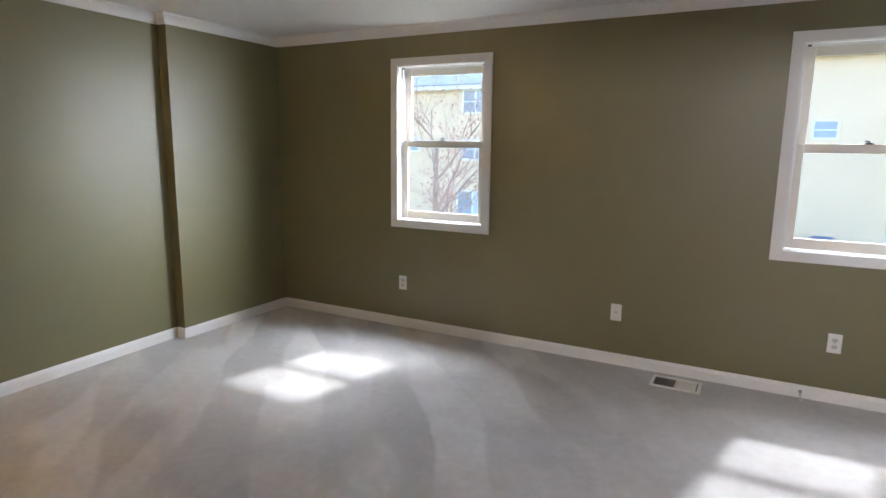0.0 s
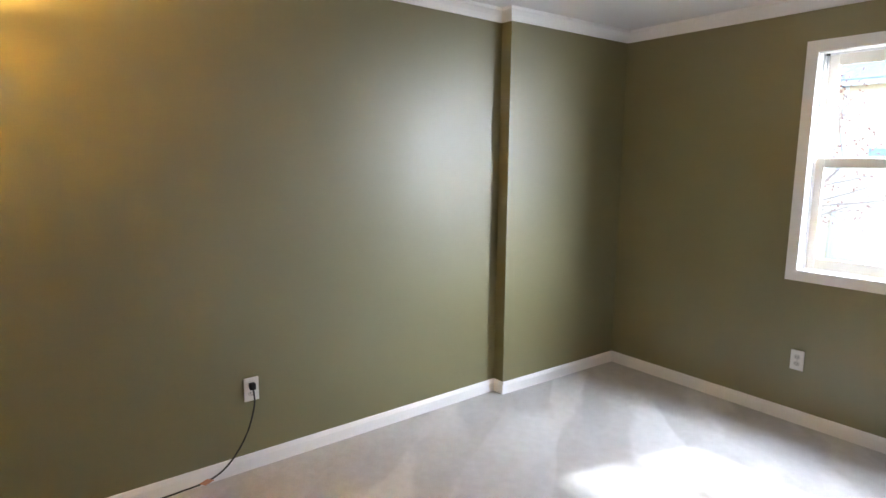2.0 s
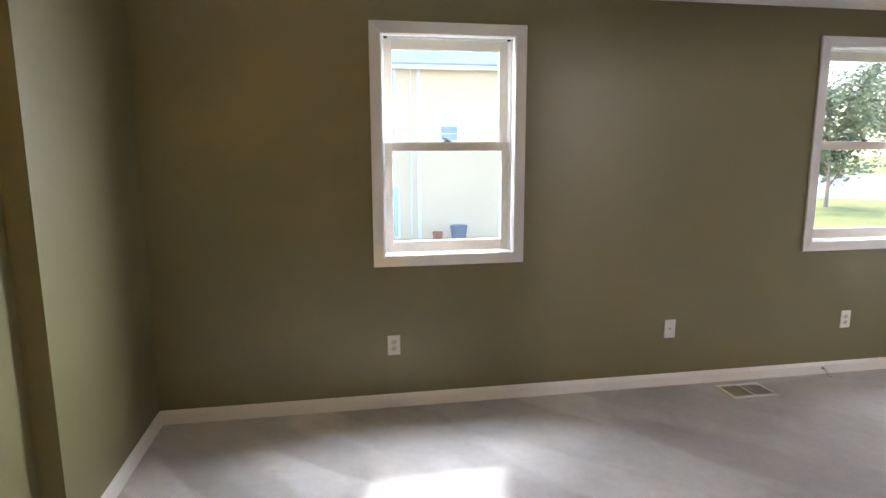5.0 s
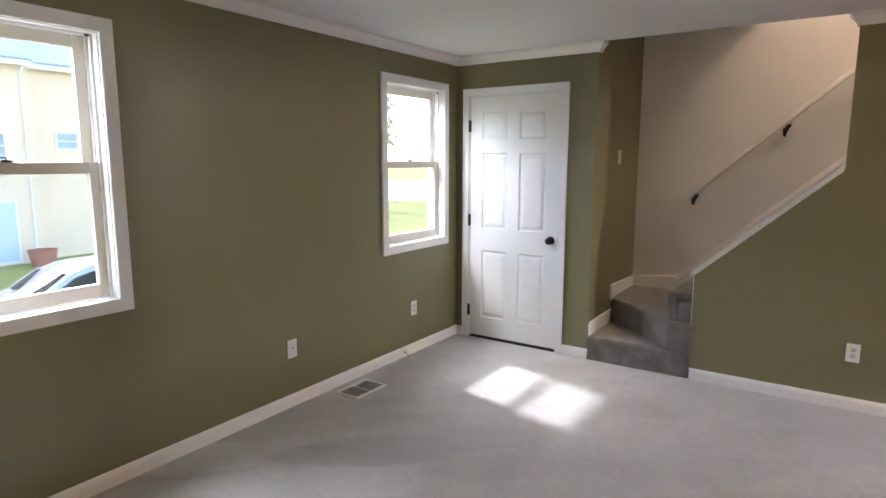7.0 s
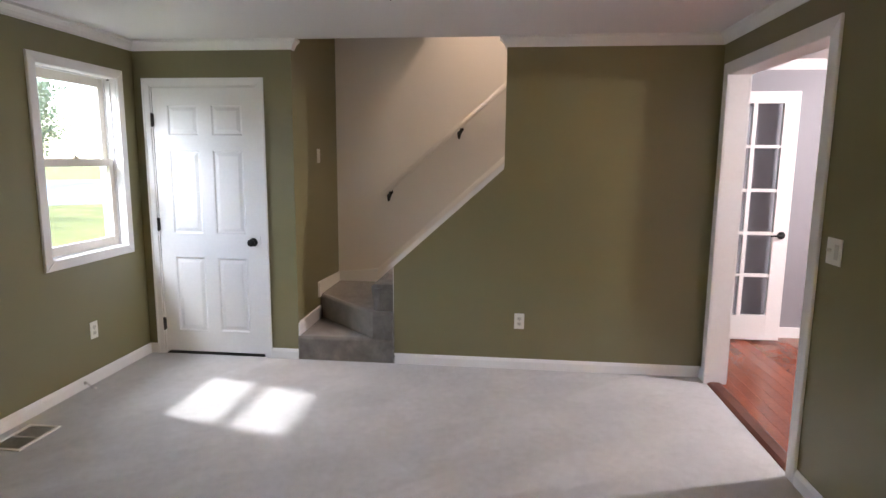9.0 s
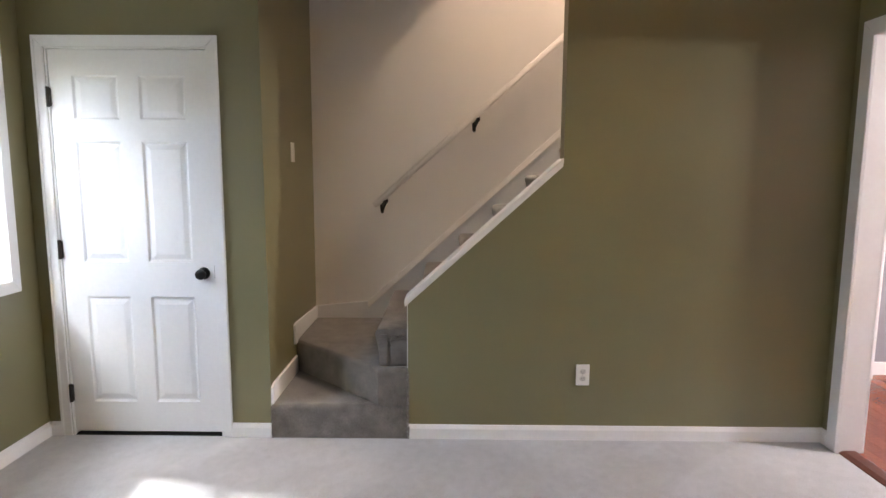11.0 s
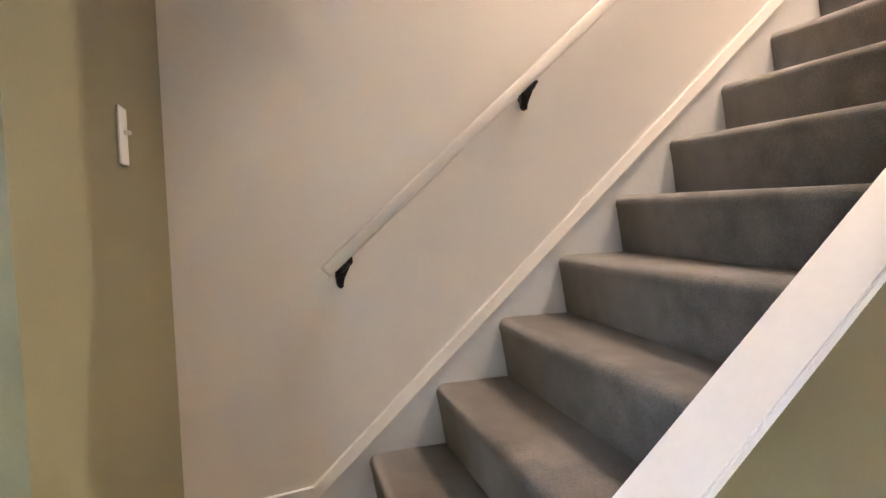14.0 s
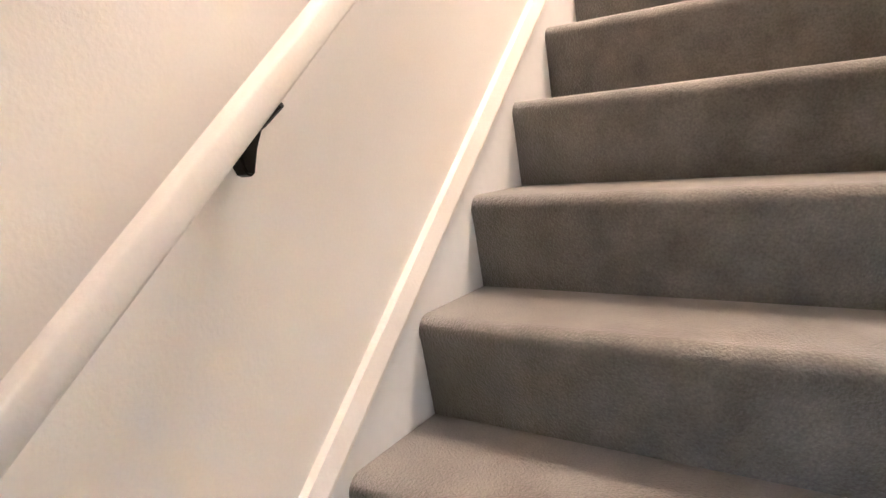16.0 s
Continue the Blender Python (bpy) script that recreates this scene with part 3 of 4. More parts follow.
for k in range(5):
    cap.faces.new((ends[0][k], ends[0][(k + 1) % 5], ends[1][(k + 1) % 5], ends[1][k]))
cap.faces.new(ends[0][::-1]), cap.faces.new(ends[1])
setting("stair_skirt_cap", cap, CREAM, "off-white bead along the skirt board", "trim")
setting("baseboard", prism([(ALC, 0.38), (ALC, 0.475), (ALC - 0.38, 0.512), (ALC - 0.38, 0.38)], "x", SX - 0.004, STAIR_X1), TRIM, "off-white baseboard on the stair landing", "baseboard")
setting("baseboard", prism([(5.36, 0.37), (5.36, 0.49), (5.40, 0.50), (STAIR_X1 - 0.02, 0.475), (STAIR_X1 - 0.02, 0.37)], "y", ALC - 0.014, ALC), TRIM, "off-white baseboard on the stair landing", "baseboard")
setting("baseboard", prism([(XR, 0.17), (XR, 0.275), (XR + 0.035, 0.29), (5.40, 0.29), (5.40, 0.17)], "y", ALC - 0.014, ALC), TRIM, "white baseboard above the first winder step", "baseboard")

setting("knee_wall_end", box(XR + 0.002, STAIR_X0 - 0.002, KY, KY + 0.004, 0.39, KZ - 0.004), TRIM, "off-white painted end of the knee wall", "trim")


def fringe(points, seed):
    """Loose carpet tufts along a cut edge."""
    rnd = random.Random(seed)
    bm = bmesh.new()
    for p in points:
        for _ in range(2):
            q = Vector(p) + Vector((rnd.gauss(0, 0.004), rnd.gauss(0, 0.003), rnd.gauss(0, 0.006)))
            tip = q + Vector((-rnd.uniform(0.003, 0.012), -rnd.uniform(0.0, 0.010), rnd.gauss(0, 0.008)))
            tube([q, (q + tip) / 2 + Vector((0, 0, rnd.gauss(0, 0.003))), tip], [0.0034, 0.003, 0.0014], 5, bm)
    return bm


add_step(fringe([(XR - 0.010, KY + 0.001, 0.005 * k) for k in range(76)], 5), "frayed cut edge of the carpet", "carpet_fringe")
add_step(fringe([(XR - 0.010, ALC - 0.006, 0.004 * k) for k in range(46)], 6), "frayed cut edge of the carpet", "carpet_fringe")

# knee wall cap
def raking(w0, w1, drop0, drop1, y_lo=KY + 0.016, y_hi=FY + 0.004):
    s = (FZ - KZ) / (FY - KY)
    za = KZ + (y_lo - KY) * s
    zb = KZ + (y_hi - KY) * s
    return prism([(y_lo, za + drop0), (y_hi, zb + drop0), (y_hi, zb + drop1), (y_lo, za + drop1)], "x", w0, w1, bevel=0.004)


kc = tagged(new("knee_wall_cap"), "white painted raking cap on the olive knee wall", "trim", kind="structure")
part("cap_board", raking(XR - 0.022, STAIR_X0 + 0.022, 0.003, 0.030), TRIM, kc)
part("bead", raking(XR - 0.012, XR - 0.0005, -0.012, 0.002), TRIM, kc)
part("bead", raking(STAIR_X0 + 0.0005, STAIR_X0 + 0.012, -0.012, 0.002), TRIM, kc)

# handrail
hr = thing("handrail", (5.93, -1.65, 1.2), "cream painted wall handrail on black brackets", "handrail")
HM = Matrix.Translation((-5.93, 1.65, -1.2))
SL = 0.884


def add_rail(n, bm, mat, label="", smooth=False):
    bmesh.ops.transform(bm, matrix=HM, verts=bm.verts[:])
    return part(n, bm, mat, hr, label, smooth)


rail = bmesh.new()
prof = []
for k in range(16):
    a = 2 * math.pi * k / 16
    prof.append((0.019 * math.copysign(abs(math.cos(a)) ** 0.38, math.cos(a)), 0.020 * math.copysign(abs(math.sin(a)) ** 0.38, math.sin(a))))
ends = []
for y in (-1.645, -1.652, -4.02):
    z = 1.206 + (-1.65 - y) * SL
    f = 0.8 if y > -1.65 else 1.0
    ends.append([rail.verts.new((5.910 + u * f, y + v * f * 0.66, z + v * f * 0.75)) for u, v in prof])
for r, q in zip(ends, ends[1:]):
    for k in range(16):
        rail.faces.new((r[k], r[(k + 1) % 16], q[(k + 1) % 16], q[k]))
rail.faces.new(ends[0][::-1]), rail.faces.new(ends[-1])
add_rail("rail", rail, CREAM, "cream painted rail", True)
for y in (-1.697, -2.335, -3.30):
    z = 1.198 + (-1.65 - y) * SL
    outline = [(0.016, -0.044), (0.011, -0.090), (0.006, -0.100), (-0.002, -0.103), (-0.009, -0.098), (-0.012, -0.066), (-0.030, -0.028), (-0.036, -0.030), (-0.041, -0.022), (-0.038, 0.002)]
    bk = prism([(y + u, z + 0.006 + v) for u, v in outline], "x", 5.956, 5.980, bevel=0.003)
    tube([(5.912, y - 0.02, z - 0.008), (5.940, y - 0.012, z - 0.030), (5.968, y, z - 0.045)], [0.008, 0.008, 0.009], 10, bk)
    lathe([(0, -0.001), (0.013, -0.001), (0.013, -0.006), (0.010, -0.010), (0, -0.010)], (STAIR_X1, y, z - 0.058), "x", 20, bk)
    add_rail("bracket", bk, BLACK, "black metal bracket", False)

# ---- the hardwood room beyond the opening ----
R2X0, R2X1, R2Y = 1.2, 5.96, -8.2
setting("subfloor_dining", box(R2X0, 6.1, R2Y, YB - 0.1, -0.2, -0.012), WOODSILL, "dark subfloor under the planks", "floor")
bm = box(R2X1, R2X1 + 0.028, -6.6, YB - 0.12, -0.1, H)
box(R2X1, R2X1 + 0.1, R2Y, -6.6, -0.1, H, bm)
setting("wall_dining_east", bm, GREYWALL, "grey painted wall of the hardwood room")
setting("wall_dining_west", box(R2X0 - 0.1, R2X0, R2Y, YB - 0.12, -0.1, H), GREYWALL, "grey painted wall of the hardwood room")
setting("wall_dining_south", box(R2X0 - 0.1, R2X1 + 0.1, R2Y - 0.1, R2Y, -0.1, H), GREYWALL, "grey painted wall of the hardwood room")
setting("ceiling_dining", box(R2X0 - 0.1, R2X1 + 0.1, R2Y - 0.1, YB - 0.12, H, 2.368), CEIL, "white painted ceiling of the hardwood room", "ceiling")
setting("baseboard", box(R2X1 - 0.014, R2X1, R2Y, -4.32, 0.0, 0.095, bevel=0.003), TRIM, "white baseboard in the hardwood room", "baseboard")
setting("crown_moulding", prism([(R2X1, H - 0.08), (R2X1 - 0.012, H - 0.08), (R2X1 - 0.02, H - 0.06), (R2X1 - 0.055, H - 0.02), (R2X1 - 0.055, H - 0.002), (R2X1, H - 0.002)], "y", R2Y, YB - 0.12), TRIM, "white crown moulding in the hardwood room", "trim")

fd = thing("french_door", (5.81, -4.44, 0), "open white glazed door with ten panes and black lever", "door")
FM = Matrix.Translation((-5.81, 4.44, 0))


def add_fd(n, bm, mat, label="", parent=None, smooth=False):
    bmesh.ops.transform(bm, matrix=FM, verts=bm.verts[:])
    return part(n, bm, mat, parent or fd, label, smooth)


fx0, fx1 = 5.79, 5.828
ys = (-4.425, -4.545, -4.750, -4.782, -4.987, -5.108)
zb, zt2 = 0.235, 2.0
fr = box(fx0, fx1, ys[1], ys[0], 0.02, 2.095, bevel=0.002)
box(fx0, fx1, ys[5], ys[4], 0.02, 2.095, fr, 0.002)
box(fx0, fx1, ys[4], ys[1], 0.02, zb, fr)
box(fx0, fx1, ys[4], ys[1], zt2, 2.095, fr)
add_fd("door_frame", fr, TRIM)
mt = box(fx0 + 0.004, fx1 - 0.004, ys[3], ys[2], zb, zt2)
pitch = (zt2 - zb + 0.026) / 5
for k in range(1, 5):
    z = zb + pitch * k - 0.026
    box(fx0 + 0.005, fx1 - 0.005, ys[4], ys[3], z, z + 0.026, mt)
    box(fx0 + 0.005, fx1 - 0.005, ys[2], ys[1], z, z + 0.026, mt)
add_fd("glazing_bars", mt, TRIM)
for k in range(5):
    for s, e in ((ys[1], ys[2]), (ys[3], ys[4])):
        add_fd("pane", box(5.807, 5.811, e, s, zb + pitch * k, zb + pitch * (k + 1) - 0.026), DOORGLASS).visible_shadow = False
lv = lathe([(0, 0), (0.031, 0), (0.031, -0.008), (0.024, -0.014), (0.011, -0.016), (0.011, -0.05), (0, -0.05)], (fx0, -5.05, 0.925), "x", 24)
tube([(fx0 - 0.045, -5.055, 0.925), (fx0 - 0.048, -5.02, 0.926), (fx0 - 0.047, -4.95, 0.921)], [0.010, 0.009, 0.006], 10, lv)
add_fd("lever", lv, BLACK, "black lever handle", None, True)

# ---- small fixtures ----
def outlet(place, turn, label, kind="duplex"):
    """A wall plate; built facing -y at its origin, then turned."""
    ob = thing("wall_outlet" if kind != "jack" else "wall_jack", (0, 0, 0), label, "outlet", "wall outlets")
    pl = box(-0.036, 0.036, -0.006, -0.0003, -0.058, 0.058, bevel=0.003)
    part("plate", pl, PLATE, ob)
    if kind == "duplex":
        for z in (-0.0195, 0.0195):
            f = bmesh.new()
            pts = [(0.0165 * math.copysign(min(abs(math.cos(a)) * 1.0, 1), math.cos(a)), z + max(-0.0135, min(0.0135, 0.0165 * math.sin(a)))) for a in (2 * math.pi * k / 20 for k in range(20))]
            prism(pts, "y", -0.0075, -0.0055, f)
            r = part("receptacle", f, SOCKET, ob)
            s = box(-0.0075, -0.0055, -0.0082, -0.0070, z - 0.003, z + 0.006)
            box(0.0055, 0.0075, -0.0082, -0.0070, z - 0.003, z + 0.006, s)
            lathe([(0, -0.0082), (0.0024, -0.0082), (0.0024, -0.0070), (0, -0.0070)], (0, 0, z - 0.0085), "y", 8, s)
            part("slots", s, DARK, r)
        part("screw", lathe([(0, -0.0068), (0.003, -0.0066), (0.003, -0.0055), (0, -0.0055)], (0, 0, 0), "y", 10), STEEL, ob)
    elif kind == "jack":
        part("jack_socket", lathe([(0, -0.012), (0.0035, -0.012), (0.0045, -0.0105), (0.0065, -0.010), (0.0065, -0.0055), (0, -0.0055)], (0, 0, 0.002), "y", 12), STEEL, ob, "metal coaxial socket")
        for z in (-0.04, 0.04):
            part("screw", lathe([(0, -0.0068), (0.003, -0.0066), (0.003, -0.0055), (0, -0.0055)], (0, 0, z), "y", 10), STEEL, ob)
    ob.matrix_basis = pose(*place, 0, 0, turn)
    return ob


outlet((1.276, 0, 0.37), 0, "white duplex outlet plate on the olive wall below a window")
outlet((2.989, 0, 0.369), 0, "white coaxial jack plate on the olive wall", "jack")
outlet((4.246, 0, 0.363), 0, "white duplex outlet plate below the window by the door")
outlet((XR, -2.882, 0.362), -90, "white duplex outlet plate on the stair wall")
XO = XL + (XE - XL) * 0.52  # the left wall at the outlet
outlet((XO, -2.70, 0.40), 90 + 2.3, "white duplex outlet plate with a black plug in it")


def switch(place, turn, label):
    ob = thing("light_switch", (0, 0, 0), label, "switch")
    part("plate", box(-0.036, 0.036, -0.006, -0.0003, -0.058, 0.058, bevel=0.003), PLATE, ob)
    part("toggle", box(-0.005, 0.005, -0.019, -0.005, 0.002, 0.011, bevel=0.002), PLATE, ob)
    ob.matrix_basis = pose(*place, 0, 0, turn)
    return ob


switch((5.442, ALC, 1.547), 0, "white toggle switch plate on the stair side wall")
sw = thing("light_switch", (0, 0, 0), "white two-gang switch plate beside the cased opening", "switch")
part("plate", box(-0.058, 0.058, -0.006, -0.0003, -0.058, 0.058, bevel=0.003), PLATE, sw)
part("paddle", box(0.008, 0.038, -0.0085, -0.0055, -0.033, 0.033, bevel=0.002), SOCKET, sw)
part("toggle", box(-0.028, -0.018, -0.024, -0.005, -0.002, 0.010, bevel=0.002), SOCKET, sw)
sw.matrix_basis = pose(3.318, YB, 1.15, 0, 0, 180)
th = thing("thermostat", (0, 0, 0), "white thermostat box on the olive back wall", "thermostat")
part("housing", box(-0.055, 0.055, -0.028, -0.0003, -0.042, 0.042, bevel=0.005), PLATE, th)
part("dial_slot", box(-0.035, 0.035, -0.0295, -0.0275, -0.012, 0.012), SOCKET, th)
th.matrix_basis = pose(2.90, YB, 1.48, 0, 0, 180)

# floor register
reg = thing("floor_register", (3.42, -0.175, 0), "white metal floor register set in the carpet", "vent")
RX, RY = 0.148, 0.096
f = bmesh.new()
for s, e, u, v in ((-RX, RX, -RY, -RY + 0.02), (-RX, RX, RY - 0.02, RY), (-RX, -RX + 0.02, -RY + 0.02, RY - 0.02), (RX - 0.02, RX, -RY + 0.02, RY - 0.02), (-0.004, 0.004, -RY + 0.02, RY - 0.02)):
    box(s, e, u, v, 0.0005, 0.008, f, 0.002)
part("frame", f, PLATE, reg)
part("duct", box(-RX + 0.01, RX - 0.01, -RY + 0.01, RY - 0.01, 0.0003, 0.0015), DARK, reg, "dark sheet for the shade in the duct below the louvres")
for k in range(11):
    x = -RX + 0.028 + k * 0.0105
    part("slat", prism([(x - 0.004, 0.0016), (x - 0.003, 0.0016), (x + 0.004, 0.0062), (x + 0.003, 0.0062)], "y", -RY + 0.021, RY - 0.021), STEEL, reg)
for k in range(11):
    x = 0.012 + k * 0.0105
    part("slat", prism([(x + 0.0048, 0.0030), (x + 0.0046, 0.0022), (x - 0.0048, 0.0054), (x - 0.0046, 0.0062)], "y", -RY + 0.021, RY - 0.021), PLATE, reg)

# spring door stop
ds = thing("door_stop", (4.105, -0.014, 0.04), "small spring door stop on the baseboard", "door stop")
part("mount", lathe([(0, 0), (0.011, 0), (0.009, -0.006), (0, -0.008)], (0, 0, 0), "y", 14), STEEL, ds)
part("spring", tube([(0.0055 * math.cos(a), -0.006 - a * 0.0011, 0.0055 * math.sin(a) - 0.00002 * a * a) for a in (0.5 * k for k in range(110))], 0.0012, 5), STEEL, ds)
part("tip", lathe([(0, -0.066), (0.006, -0.067), (0.007, -0.072), (0.006, -0.080), (0, -0.081)], (0, 0, -0.03), "y", 12), PLATE, ds, "white rubber tip")

# ceiling hook
hk = thing("ceiling_hook", (0, 0, 0), "small black hook screwed into the ceiling", "hook")
part("base", lathe([(0, 0), (0.017, 0), (0.017, -0.005), (0.008, -0.010), (0, -0.010)], (0, 0, 0), "z", 18), BLACK, hk)
part("hook", tube([(0, 0, -0.008), (0, 0, -0.018), (0.010, 0, -0.026), (0.013, 0, -0.036), (0.005, 0, -0.044), (-0.008, 0, -0.042), (-0.012, 0, -0.034)], 0.003, 8), BLACK, hk)
hk.matrix_basis = pose(3.81, -2.145, H) @ Matrix.Scale(0.55, 4)

# ---- floor lamp and its cord ----
LX, LY = 0.22, -3.88
fl = thing("floor_lamp", (LX, LY, 0), "black torchiere floor lamp with a glowing frosted bowl", "lamp")
part("base", lathe([(0, 0.002), (0.128, 0.002), (0.130, 0.012), (0.120, 0.022), (0.075, 0.030), (0.028, 0.036), (0.018, 0.05), (0, 0.05)], (0, 0, 0), "z", 40), BLACK, fl, "round black base", True)
part("pole", tube([(0, 0, 0.04), (0, 0, 1.84)], 0.0115, 14), BLACK, fl)
part("collar", lathe([(0.012, 1.80), (0.022, 1.82), (0.030, 1.845), (0.02, 1.85), (0, 1.85)], (0, 0, 0), "z", 20), BLACK, fl, "", True)
part("shade", lathe([(0.012, 1.846), (0.06, 1.856), (0.11, 1.885), (0.145, 1.925), (0.165, 1.965), (0.168, 1.972), (0.162, 1.968), (0.141, 1.929), (0.107, 1.890), (0.06, 1.861), (0.012, 1.852)], (0, 0, 0), "z", 40), SHADE, fl, "frosted bowl shade", True)
part("socket", lathe([(0, 1.852), (0.018, 1.852), (0.018, 1.895), (0, 1.895)], (0, 0, 0), "z", 16), PLATE, fl)


def smooth_path(pts, steps=6):
    out = []
    v = [Vector(p) for p in pts]
    for i in range(len(v) - 1):
        a, b, c, d = v[max(i - 1, 0)], v[i], v[i + 1], v[min(i + 2, len(v) - 1)]
        for k in range(steps):
            t = k / steps
            out.append(0.5 * ((2 * b) + (c - a) * t + (2 * a - 5 * b + 4 * c - d) * t * t + (3 * b - a - 3 * c + d) * t ** 3))
    return out + [v[-1]]


cord = thing("power_cord", (XO, -2.70, 0), "black lamp cord plugged in and trailing along the baseboard", "cord")
CM = Matrix.Translation((-XO, 2.70, 0))
bm = tube(smooth_path([(XO + 0.034, -2.70, 0.405), (XO + 0.05, -2.705, 0.33), (XO + 0.055, -2.75, 0.20), (XO + 0.045, -2.83, 0.08), (XO + 0.035, -2.92, 0.022), (XO + 0.03, -3.05, 0.006), (XO + 0.040, -3.2, 0.005),
                       (XO + 0.04, -3.4, 0.005), (XO + 0.06, -3.6, 0.005), (XO + 0.09, -3.8, 0.005), (XO + 0.14, -3.92, 0.005), (LX - 0.12, LY + 0.02, 0.008)]), 0.0042, 8)
bmesh.ops.transform(bm, matrix=CM, verts=bm.verts[:])
part("wire", bm, RUBBERCORD, cord, "", True)
bm = box(XO + 0.007, XO + 0.036, -2.714, -2.686, 0.404, 0.436, bevel=0.006)
bmesh.ops.transform(bm, matrix=CM, verts=bm.verts[:])
part("plug", bm, BLACK, cord, "black plug", True)
bm = prism([(-2.90, 0.02), (-2.93, 0.035), (-2.965, 0.022), (-2.94, 0.006)], "x", XO + 0.040, XO + 0.043)
bmesh.ops.transform(bm, matrix=CM, verts=bm.verts[:])
part("tag", bm, PLUGTAG, cord, "small orange cord tag")

# ---- light fixtures out of sight: upper hall, and one added in the dining room ----
for nm, place, lab in (("ceiling_light", (5.45, -3.75, TOP), "small round ceiling light in the upper hall"), ("ceiling_light", (4.2, -6.2, H), "added unseen light fixture in the hardwood room")):
    ob = thing(nm, place, lab, "lamp")
    part("canopy", lathe([(0, -0.001), (0.07, -0.001), (0.07, -0.015), (0.02, -0.03), (0, -0.03)], (0, 0, 0), "z", 24), STEEL, ob)
    part("stem", tube([(0, 0, -0.025), (0, 0, -0.12)], 0.008, 10), STEEL, ob)

# ---- outside ----
G = -2.3
setting("ground", prism([(-260, 0.165), (320, 0.165), (320, 420), (-260, 420)], "z", G - 0.3, G), GRASS, "lawn reaching to the distance", "ground")
setting("foundation_wall", box(-0.3, 6.2, 0.0, 0.158, G, -0.301), CONCRETE, "plain concrete foundation below the window wall")
setting("pavement", prism([(65.7, 4.2), (119.0, 27.0), (57.0, 105.0), (19.2, 62.7)], "z", G + 0.004, G + 0.03), CONCRETE, "pale concrete driveway across the lawn", "pavement")
setting("pavement", prism([(-14.0, 9.0), (9.5, 9.0), (9.5, 15.2), (-14.0, 15.2)], "z", G + 0.004, G + 0.03), CONCRETE, "pale concrete parking strip", "pavement")


def house(x0, x1, y, label, shift=0.0):
    """One unit of the row: siding in courses, corner boards, eave, roof, windows."""
    ob = thing("townhouse", (x0, y, G + shift), label, "house", "row of townhouses")
    W, eave = x1 - x0, 4.95 - G
    bm = bmesh.new()
    course, z = 0.2, -0.2
    prof = [(0.3, -0.2)]
    while z < eave:
        prof += [(-0.022, z), (0.0, min(z + course, eave))]
        z += course
    prof += [(0.3, eave)]
    prism(prof, "x", 0.0, W, bm)
    part("wall", bm, SIDING, ob, "pale beige lap siding")
    part("corner_board", box(-0.02, 0.13, -0.05, 0.1, 0, eave), TRIM, ob)
    part("fascia", box(-0.02, W - 0.021, -0.45, -0.38, eave - 0.16, eave + 0.06), TRIM, ob)
    part("soffit", box(-0.02, W - 0.021, -0.38, 0.0, eave - 0.03, eave), TRIM, ob)
    part("roof", prism([(-0.5, eave + 0.02), (-0.5, eave + 0.08), (5.5, eave + 3.3), (11.5, eave + 0.08), (11.5, eave + 0.02), (5.5, eave + 3.2)], "x", -0.03, W - 0.022), SHINGLE, ob, "blue-grey shingle roof")
    part("house_body", box(0.0, W - 0.001, 0.3, 11.0, 0, eave), SIDING, ob)

    def win(a, b, c, d, doorlike=False):
        f = bmesh.new()
        t = 0.09
        for s in ((a - t, a, c - t, d + t), (b, b + t, c - t, d + t), (a, b, d, d + t), (a, b, c - t, c)):
            box(s[0], s[1], -0.07, 0.0, s[2], s[3], f)
        m = (a + b) / 2
        box(m - 0.045, m + 0.045, -0.065, 0.0, c, d, f)
        if not doorlike:
            for s, e in ((a, m - 0.045), (m + 0.045, b)):
                box(s, e, -0.06, 0.0, (c + d) / 2 - 0.02, (c + d) / 2 + 0.02, f)
        w = part("patio_door" if doorlike else "window", f, TRIM, ob)
        part("pane", box(a, m - 0.045, -0.045, -0.03, c, d), HOUSEGLASS, w)
        part("pane", box(m + 0.045, b, -0.045, -0.03, c, d), BLIND if doorlike else HOUSEGLASS, w)
    o = x1 - 2.2 - x0
    win(o - 0.03, o + 1.2, 3.76 - G, 4.72 - G)
    win(o - 0.03, o + 1.2, 1.57 - G, 2.40 - G)
    win(o - 0.27, o + 1.32, -2.15 - G, -0.03 - G, True)
    s = 1.0
    f = box(s - 0.08, s, -0.07, 0.0, 1.85 - G, 2.58 - G)
    box(s + 0.7, s + 0.78, -0.07, 0, 1.85 - G, 2.58 - G, f)
    box(s, s + 0.7, -0.07, 0, 2.5 - G, 2.58 - G, f)
    box(s, s + 0.7, -0.07, 0, 1.85 - G, 1.93 - G, f)
    box(s, s + 0.7, -0.06, 0, 2.18 - G, 2.22 - G, f)
    w = part("window", f, TRIM, ob)
    part("pane", box(s, s + 0.7, -0.045, -0.03, 1.93 - G, 2.5 - G), HOUSEGLASS, w)
    part("downspout", tube([(W - 0.3, -0.42, eave - 0.1), (W - 0.3, -0.08, eave - 0.5), (W - 0.3, -0.08, 0.2)], 0.04, 8), TRIM, ob)
    return ob


for x0, x1, y, s in ((4.39, 10.5, 22.0, 0.0), (10.5, 16.6, 22.6, 0.0), (-0.75, 4.39, 22.0, 0.0), (-6.75, -0.75, 22.3, -0.5), (-13.2, -6.75, 22.0, -0.7), (-20.0, -13.2, 22.4, -0.7)):
    house(x0, x1, y, "pale beige sided townhouse with blue-grey roof", s)

